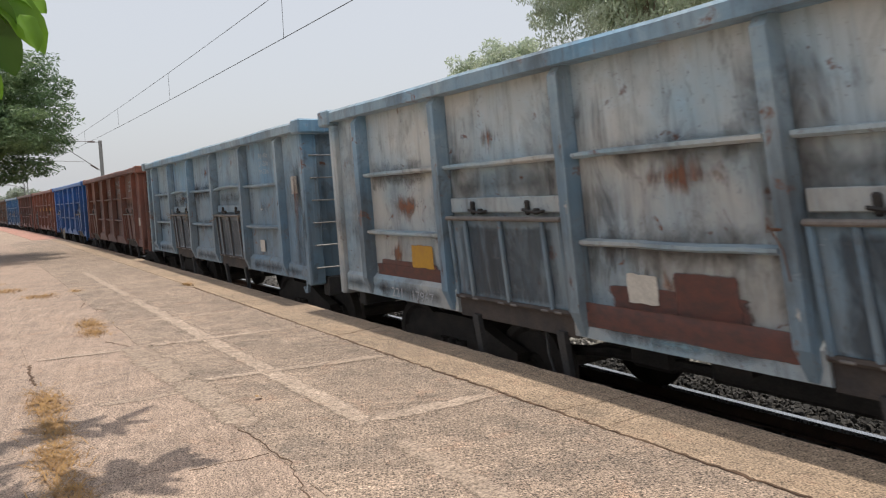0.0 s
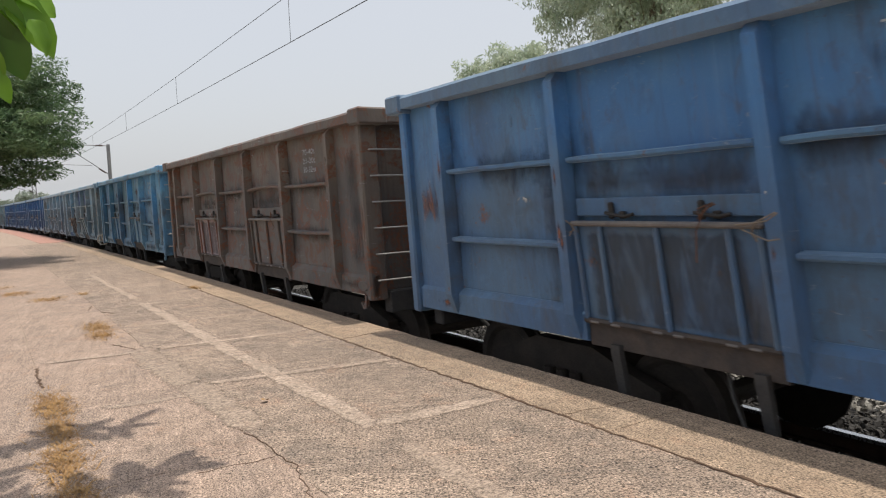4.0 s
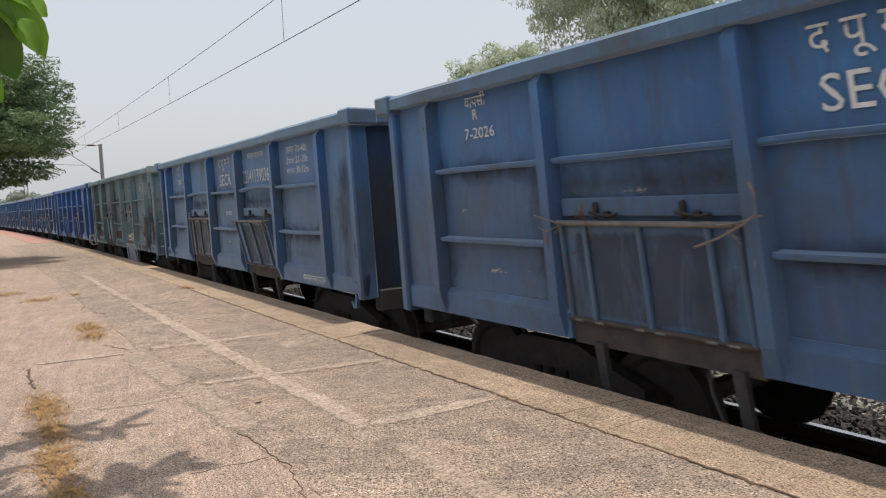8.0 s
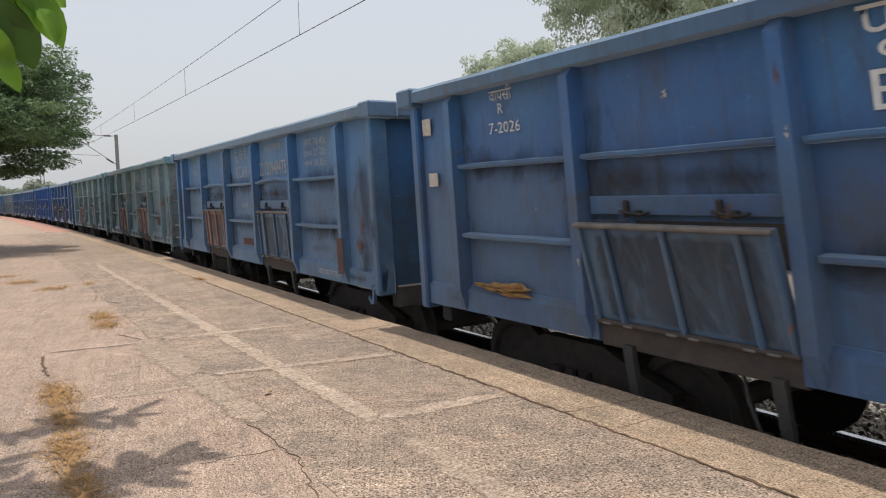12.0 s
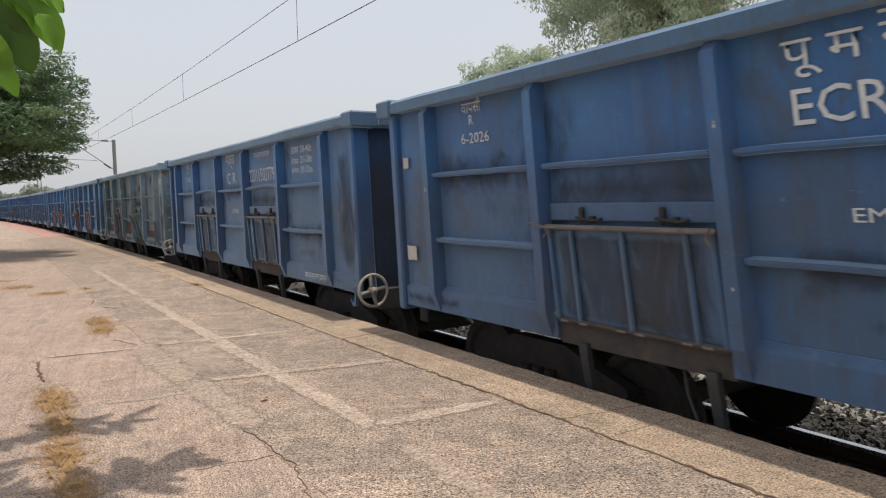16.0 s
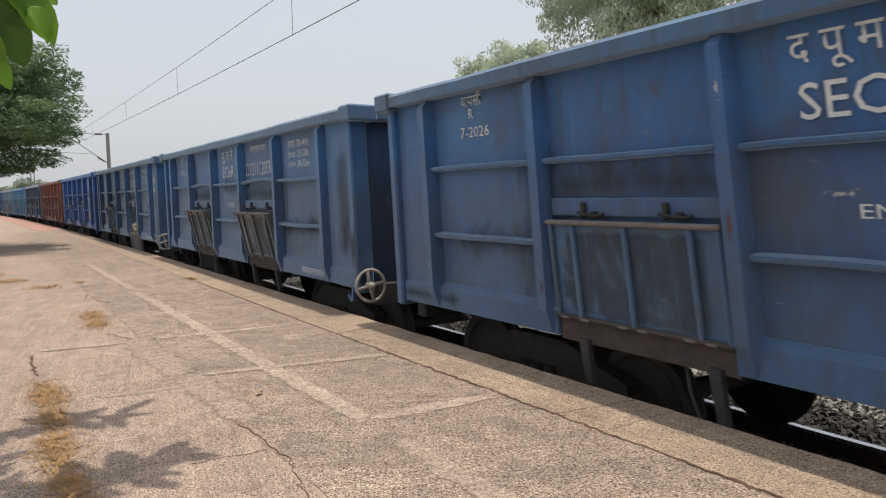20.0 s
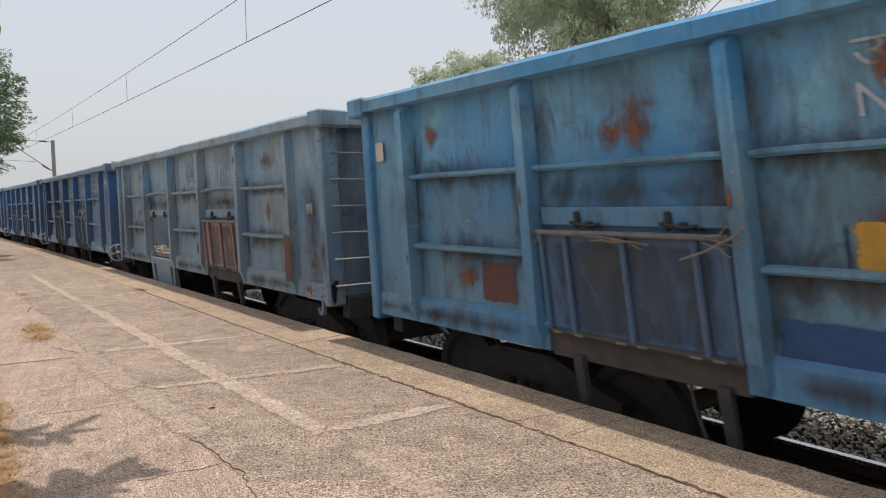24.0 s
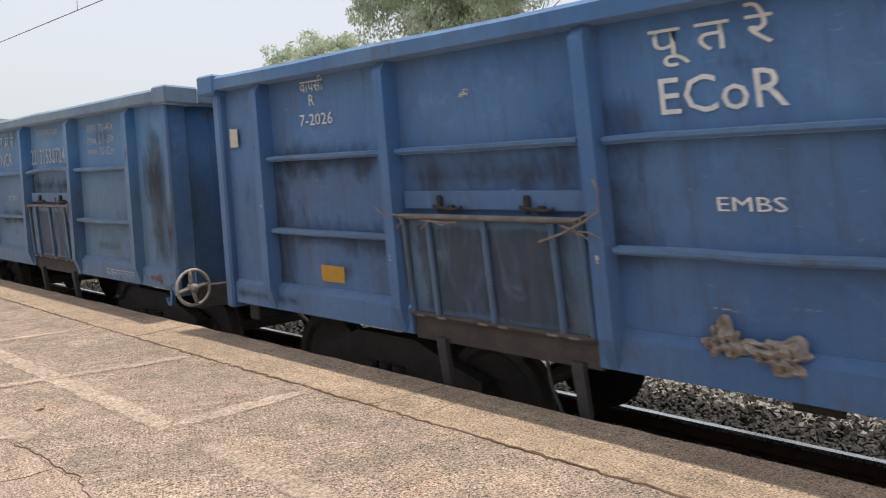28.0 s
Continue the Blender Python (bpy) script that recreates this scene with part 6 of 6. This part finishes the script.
WHEELED = {6, 9, 11, 12, 15, 18, 24, 25, 26, 27, 29, 30, 31, 32, 38, 39, 40, 42, 43}
SECR, ECOR, NCR, ER, ECR = ("द पू म रे", "SECR"), ("पू त रे", "ECoR"), ("उ म रे", "NCR"), ("पू र्व", "E R"), ("पू म रे", "ECR")
NONE = ("", "")
S, LN = "shut", "lean"
TRAIN = [
    ("long", "pale", NONE, "", ("light", "light"), "old", [("yellow", 8.17, 1.49, 0.42, 0.30), ("paper", 5.39, 1.45, 0.25, 0.20), ("oxide", 4.9, 1.42, 0.42, 0.30), ("oxide", 5.1, 1.23, 1.5, 0.16), ("light", 5.2, 1.12, 1.3, 0.13), ("oxide", 8.4, 1.30, 1.3, 0.2), ("oxide", 1.7, 1.4, 0.6, 0.3), ("rust", 0.92, 1.9, 0.16, 0.9), ("rust", 5.0, 2.2, 1.2, 0.4)]),
    ("long", "light", NONE, "", ("grey", "grey"), "old", [("paper", 0.45, 2.35, 0.2, 0.24), ("paper", 2.0, 1.45, 0.2, 0.18), ("yellow", 6.4, 1.6, 0.01, 0.01)]),
    ("short", "brown", ("", "ECoR"), "141209/39355", (S, S), "old", [("paper", 0.44, 1.73, 0.27, 0.21), ("white", 3.46, 1.45, 0.12, 0.15), ("white", 3.05, 1.48, 0.4, 0.07), ("white", 5.1, 1.85, 0.3, 0.05), ("white", 7.0, 2.0, 0.3, 0.4), ("white", 3.6, 1.9, 0.12, 0.3)]),
    ("short", "royal", NONE, "10039982352", (S, S), "nr", [("paper", 9.40, 1.72, 0.2, 0.12), ("paper", 4.94, 1.47, 0.26, 0.15), ("rust", 5.0, 2.42, 0.5, 0.08), ("rust", 7.3, 1.2, 0.5, 0.1)]),
    ("short", "brown", ("दपूरे", "ECoR"), "12120753549", (S, "grey"), "old", [("yellow", 4.9, 2.16, 7.4, 0.18), ("yellow", 0.55, 2.2, 0.8, 0.2), ("paper", 0.5, 1.4, 0.25, 0.22), ("yellow", 2.9, 1.4, 0.35, 0.2)]),
    ("short", "oxide", ("पूरे", "ER"), "11029860943", (S, S), "old", [("paper", 0.44, 2.22, 0.26, 0.26), ("white", 6.36, 1.56, 0.16, 0.14), ("white", 5.05, 1.5, 0.3, 0.12)]),
    ("long", "mid", ("पूमरे", "ECR"), "221015/44313", (S, S), "old", [("rust", 1.6, 1.42, 0.5, 0.14), ("yellow", 0.4, 1.4, 0.18, 0.2), ("worn", 1.6, 1.7, 0.7, 0.4)]),
    ("long", "umber", NONE, "", (S, "orange"), "old", []),
    ("long", "sky", NONE, "", (S, S), "old", [("paper", 9.55, 2.35, 0.25, 0.26), ("rust", 8.2, 1.3, 0.9, 0.08)]),
    ("long", "worn", NONE, "22095/39459", (LN, "umber lean"), "old", [("navy", 3.4, 2.74, 1.1, 0.55), ("navy", 5.1, 2.74, 1.2, 0.55), ("navy", 6.80, 2.81, 0.70, 0.5), ("navy", 8.54, 2.79, 0.5, 0.48), ("white", 5.94, 2.52, 0.17, 0.95), ("rust", 8.6, 2.1, 1.0, 0.5), ("rust", 8.5, 1.5, 1.2, 0.3), ("yellow", 8.92, 1.555, 0.16, 0.12), ("rust", 6.8, 2.3, 0.9, 0.2)]),
    ("long", "light", NONE, "22100393591", (LN, S), "old", [("paper", 0.42, 1.55, 0.26, 0.22), ("rust", 0.3, 2.3, 0.12, 0.8), ("oxide", 0.95, 1.5, 0.2, 0.4), ("yellow", 1.35, 1.12, 0.1, 0.06), ("white", 1.75, 1.62, 0.18, 0.2)]),
    ("long", "navy", ECOR, "22121116330", (S, S), "std", []),
    ("long", "navy", SECR, "22141610948", (S, S), "std", [("paper", 0.45, 2.72, 0.22, 0.16), ("white", 2.2, 1.25, 0.4, 0.16), ("white", 5.0, 1.3, 0.3, 0.2)]),
    ("long", "navy", SECR, "22141139036", ("lean", "grey"), "std", [("white", 1.6, 1.9, 0.3, 0.03), ("white", 0.7, 2.1, 0.04, 0.6)]),
    ("long", "green", NONE, "22120930104", ("open grey", S), "old", [("oxide", 0.92, 1.52, 0.21, 0.78), ("grime", 0.45, 2.0, 0.85, 1.9), ("oxide", 0.28, 1.55, 0.52, 0.64), ("white", 0.30, 1.9, 0.16, 0.9), ("white", 0.2, 1.6, 0.1, 0.7), ("grey", 0.53, 2.75, 0.26, 0.22), ("oxide", 5.1, 1.36, 1.5, 0.28), ("oxide", 8.4, 1.36, 1.3, 0.24), ("paper", 1.86, 2.706, 0.14, 0.12), ("rust", 1.7, 2.0, 0.9, 0.3), ("rust", 1.7, 1.5, 1.0, 0.3)]),
    ("long", "royal", ("पूरे", "ER"), "220221/11151", (S, S), "new", [("paper", 0.45, 2.75, 0.2, 0.12), ("rust", 1.5, 1.72, 0.4, 0.06)]),
    ("long", "navy", SECR, "22141122946", (LN, S), "std", []),
    ("long", "navy", NCR, "22131579828", (LN, S), "std", [("paper", 0.56, 2.8, 0.18, 0.12), ("paper", 9.6, 2.3, 0.18, 0.14)]),
    ("long", "navy", ER, "22021535453", (S, LN), "std", [("white", 8.2, 2.0, 0.3, 0.2), ("white", 6.8, 1.6, 0.9, 0.2), ("white", 6.8, 2.75, 0.3, 0.2), ("paper", 9.72, 2.80, 0.15, 0.16), ("paper", 9.65, 2.28, 0.16, 0.13)]),
    ("long", "mid", ECOR, "22120948475", (S, "orange"), "std", [("rust", 0.5, 1.55, 0.5, 0.4), ("oxide", 5.0, 1.4, 0.5, 0.1), ("oxide", 0.92, 1.4, 0.16, 0.4)]),
    ("long", "green", NONE, "22120930105", ("orange", "orange"), "old", [("oxide", 1.7, 1.6, 0.5, 0.2)]),
    ("long", "green", NONE, "", (S, "orange"), "old", []),
    ("long", "navy", ("दम", "S C"), "22091584412", ("lean grey", "lean grey"), "std", [("white", 4.9, 1.2, 1.0, 0.22)]),
    ("long", "royal", ("पूरे", "ER"), "220221/10291", (S, S), "new", [("grey", 0.42, 1.9, 0.28, 1.3), ("paper", 8.6, 2.8, 0.1, 0.12)]),
    ("long", "navy", ECR, "22101536509", (S, S), "std", [("paper", 9.72, 2.53, 0.10, 0.11), ("paper", 9.70, 1.60, 0.18, 0.14), ("paper", 0.45, 2.75, 0.2, 0.12)]),
    ("long", "navy", ("मध्य", "C R"), "22011502779", (S, S), "std", []),
    ("long", "worn", ("", "SCR"), "22091239350", ("green lean", "grey"), "old", [("oxide", 1.75, 1.30, 1.5, 0.28), ("oxide", 5.13, 1.42, 1.4, 0.42), ("oxide", 8.4, 1.36, 1.3, 0.3), ("yellow", 1.29, 1.58, 0.38, 0.17), ("paper", 0.45, 2.746, 0.2, 0.14), ("oxide", 0.92, 1.44, 0.19, 0.52), ("yellow", 0.62, 1.12, 0.36, 0.15), ("rust", 0.45, 1.8, 0.5, 0.6), ("rust", 1.9, 1.9, 0.9, 0.4), ("white", 2.2, 2.1, 0.3, 0.3), ("white", 3.0, 2.2, 0.4, 0.2)]),
    ("long", "mid", ("पूसीरे", "NFR"), "220520/10097", ("orange", "umber lean"), "new", [("paper", 9.74, 2.42, 0.13, 0.14), ("paper", 9.70, 1.69, 0.16, 0.18), ("paper", 9.70, 1.46, 0.16, 0.2), ("notice", 8.17, 1.5, 0.12, 0.09), ("white", 8.5, 1.45, 0.8, 0.26), ("tan", 7.625, 1.9, 0.12, 1.3), ("tan", 5.94, 2.1, 0.12, 1.8), ("rust", 5.0, 1.5, 1.0, 0.3)]),
    ("long", "mid", ("दम", "S C"), "22091363987", ("orange lean", "orange"), "std", [("rust", 1.7, 1.5, 1.2, 0.4), ("grey", 0.45, 2.0, 0.4, 1.4), ("white", 1.7, 2.1, 0.3, 0.03)]),
    ("long", "mid", ("मरे", "CR"), "22011919539", (LN, S), "new", [("grey", 0.6, 1.9, 0.5, 1.5), ("rust", 0.35, 1.6, 0.2, 0.6), ("rust", 0.93, 1.8, 0.16, 0.8)]),
    ("long", "navy", SECR, "22141095790", (S, S), "std", [("paper", 0.5, 2.8, 0.2, 0.14), ("paper", 0.5, 1.6, 0.16, 0.2)]),
    ("long", "navy", ECOR, "22121112059", ("lean grey", "lean grey"), "std", []),
    ("long", "navy", ("दपू", "S E"), "22071579209", ("open umber", LN), "std", [("paper", 0.55, 2.62, 0.2, 0.14), ("paper", 0.55, 2.38, 0.2, 0.1), ("white", 1.6, 2.2, 0.03, 0.14)]),
    ("long", "royal", ("पूरे", "ER"), "220221/10277", (S, LN), "new", [("paper", 0.45, 2.8, 0.12, 0.1)]),
    ("short", "brown", ("", "ECoR"), "", (S, S), "old", []),
    ("long", "slate", NONE, "", (S, S), "old", [("paper", 9.5, 2.55, 0.2, 0.16), ("paper", 9.55, 1.6, 0.26, 0.4), ("paper", 9.5, 2.4, 0.18, 0.1), ("white", 8.0, 1.2, 0.7, 0.2)]),
    ("long", "sky", ("उमरे", "NCR"), "221312/36561", ("navydoor", "navydoor"), "old", [("yellow", 5.05, 1.88, 0.72, 0.28), ("navy", 5.0, 1.36, 1.5, 0.22), ("oxide", 8.1, 1.5, 0.36, 0.28), ("rust", 6.6, 2.75, 0.7, 0.4), ("rust", 8.9, 2.75, 0.5, 0.4), ("yellow", 0.45, 1.75, 0.36, 0.3), ("oxide", 0.5, 1.5, 0.5, 0.2), ("white", 1.9, 1.4, 0.4, 0.2), ("navy", 3.4, 2.7, 0.9, 0.4), ("paper", 0.5, 2.6, 0.18, 0.12), ("paper", 9.70, 2.65, 0.13, 0.18), ("white", 8.5, 1.97, 0.4, 0.16)]),
    ("long", "light", ("उमरे", "NCR"), "221515/73474", ("orange", "open"), "old", [("rust", 0.45, 1.45, 0.5, 0.25), ("oxide", 0.93, 1.5, 0.18, 0.5), ("paper", 0.45, 2.1, 0.15, 0.12), ("light", 1.6, 2.7, 0.9, 0.4), ("light", 4.9, 2.7, 0.9, 0.4)]),
    ("long", "navy", ECOR, "22121111038", (S, S), "std", [("paper", 0.52, 2.78, 0.18, 0.12), ("white", 1.8, 2.15, 0.2, 0.03)]),
    ("long", "navy", NCR, "22131577336", (S, S), "std", [("white", 1.6, 2.05, 0.36, 0.03)]),
    ("long", "navy", ECR, "22101556392", (LN, "grey"), "std", [("umber", 0.5, 1.9, 0.2, 0.9)]),
    ("long", "navy", SECR, "22141123431", ("lean grey", LN), "std", [("white", 1.6, 2.2, 0.5, 0.03)]),
    ("long", "fresh", ECOR, "22121588311", (S, S), "std", [("white", 5.3, 1.47, 0.8, 0.09), ("white", 5.2, 1.87, 0.1, 0.07), ("white", 4.5, 1.85, 0.4, 0.14), ("white", 6.9, 2.75, 0.4, 0.25), ("paper", 9.70, 2.6, 0.13, 0.17), ("white", 8.4, 1.48, 0.6, 0.1), ("yellow", 6.78, 1.6, 0.1, 0.45), ("yellow", 8.45, 1.42, 0.3, 0.14)]),
    ("long", "mid", NCR, "22131538724", (S, LN), "std", [("umber", 0.5, 2.3, 0.4, 0.9)]),
]
wagons, start = [], 0.0
for n, (kind, colour, zone, number, doors, style, extra) in enumerate(TRAIN):
    wagons.append((start + (0.18 if kind == "short" else 0.0), LENGTH[kind] / 2, wagon(n, kind, colour, zone, number, doors, n in WHEELED, style, extra)))
    start += PITCH[kind]


def brake_van():
    """The guard's van at the train's tail."""
    wall = plain("pinkish_van_paint", (0.46, 0.39, 0.355), (0.40, 0.32, 0.29), 3.0, 0.6)
    white = plain("white_van_roof", (0.60, 0.61, 0.61), (0.48, 0.48, 0.48), 4.0, 0.6)
    half = 4.9
    root = thing("brake_van", "pale pinkish-grey guard's van with a white rounded roof and side verandas", "brake van", at=pose(TRACK, 480.0, RAIL))
    part("cabin", Shape().worn_box(-1.5, 1.5, -2.6, 2.6, 1.15, 3.35, 0.04), wall, root)
    ring = [(-1.62, 3.30), (-1.45, 3.50), (-0.9, 3.68), (0, 3.75), (0.9, 3.68), (1.45, 3.50), (1.62, 3.30)]
    part("roof", Shape().prism([(x, -half, z) for x, z in ring], [(x, half, z) for x, z in ring]), white, root)
    part("floor", Shape().worn_box(-1.55, 1.55, -half, half, 0.98, 1.15, 0.02), STEEL, root)
    for y in (-half + 0.06, -half + 1.1, half - 1.1, half - 0.06):
        for x in (-1.5, 1.5):
            part("veranda_post", Shape().box(x - 0.04, x + 0.04, y - 0.04, y + 0.04, 1.15, 3.32), wall, root)
    for x in (-1.5, 1.5):
        for q in (-1, 1):
            for z in (1.55, 1.95, 2.2):
                y0, y1 = sorted((q * (half - 0.1), q * 2.7))
                part("rail", Shape().box(x - 0.02, x + 0.02, y0, y1, z - 0.02, z + 0.02), wall, root)
    for y in (-1.5, 0.6):
        w = part("window", Shape().box(-1.515, -1.503, y, y + 0.8, 2.2, 2.9), RUBBER, root, "dark side window")
        part("window_frame", Shape().box(-1.52, -1.504, y - 0.05, y + 0.85, 2.14, 2.19).box(-1.52, -1.504, y - 0.05, y + 0.85, 2.91, 2.96), white, w)
    for y in (-half, half):
        q = math.copysign(1, y)
        part("headstock", Shape().worn_box(-1.5, 1.5, y - 0.08, y + 0.08, 0.8, 1.16, 0.02), white, root)
        part("coupler", Shape().worn_box(-0.15, 0.15, min(y, y + q * 0.46), max(y, y + q * 0.46), 0.84, 1.1, 0.04), RUSTY, root)
    bogie(root, -3.1)
    bogie(root, 3.1)
    return root


wagons.append((start, 4.9, brake_van()))


# how far the train has rolled: seconds, metres
ROLLED_T = [0, 1, 2, 3, 6, 7, 8, 9, 10, 11, 12, 15, 16, 17, 18, 19, 20, 21, 24, 25, 26, 27, 28]
ROLLED_S = [2.187, 19.021, 35.177, 51.253, 100.35, 116.525, 132.781, 148.907, 165.228, 181.424, 198.197, 246.729, 263.041, 279.764, 295.996, 312.151, 328.362, 344.476, 393.633, 409.773, 425.999, 442.181, 458.972]


def along(start, half, t):
    """How far along the track the middle of a vehicle is at t seconds. start: where its near end stands in the train."""
    return start + half - float(np.interp(t, ROLLED_T, ROLLED_S)) - 16.3 * (min(t, 0.0) + max(t - 28.0, 0.0))


def motions():
    """The train rolls past, each vehicle along the curve and the straight; its wheels turn while it is near."""
    for start, half, ob in wagons:
        rows = []
        for k in range(-1, 58):
            x, y, a = line(along(start, half, k * 0.5))
            rows.append((k * 0.5, pose(x, y, RAIL, 0, 0, math.degrees(a))))
        walk(ob, rows)
        # frames in which the vehicle is within reach of the eye
        near = [k for k in range(841) if -9.0 < along(start, half, k / FPS) < 24.0]
        ks = sorted({0, 840, *near})
        for bogie_part in [c for c in ob.children if c.name.startswith("bogie")]:
            for w in [c for c in bogie_part.children if c.name.startswith("wheelset")]:
                turn, last, rows = 0.0, None, []
                for k in ks:
                    s = along(start, half, k / FPS)
                    if last is not None and k - last[0] == 1:
                        turn += math.degrees((last[1] - s) / 0.457)
                    rows.append((k / FPS, pose(0, w.location.y, 0.457, turn % 360.0, 0, 0)))
                    last = (k, s)
                walk(w, rows)


motions()
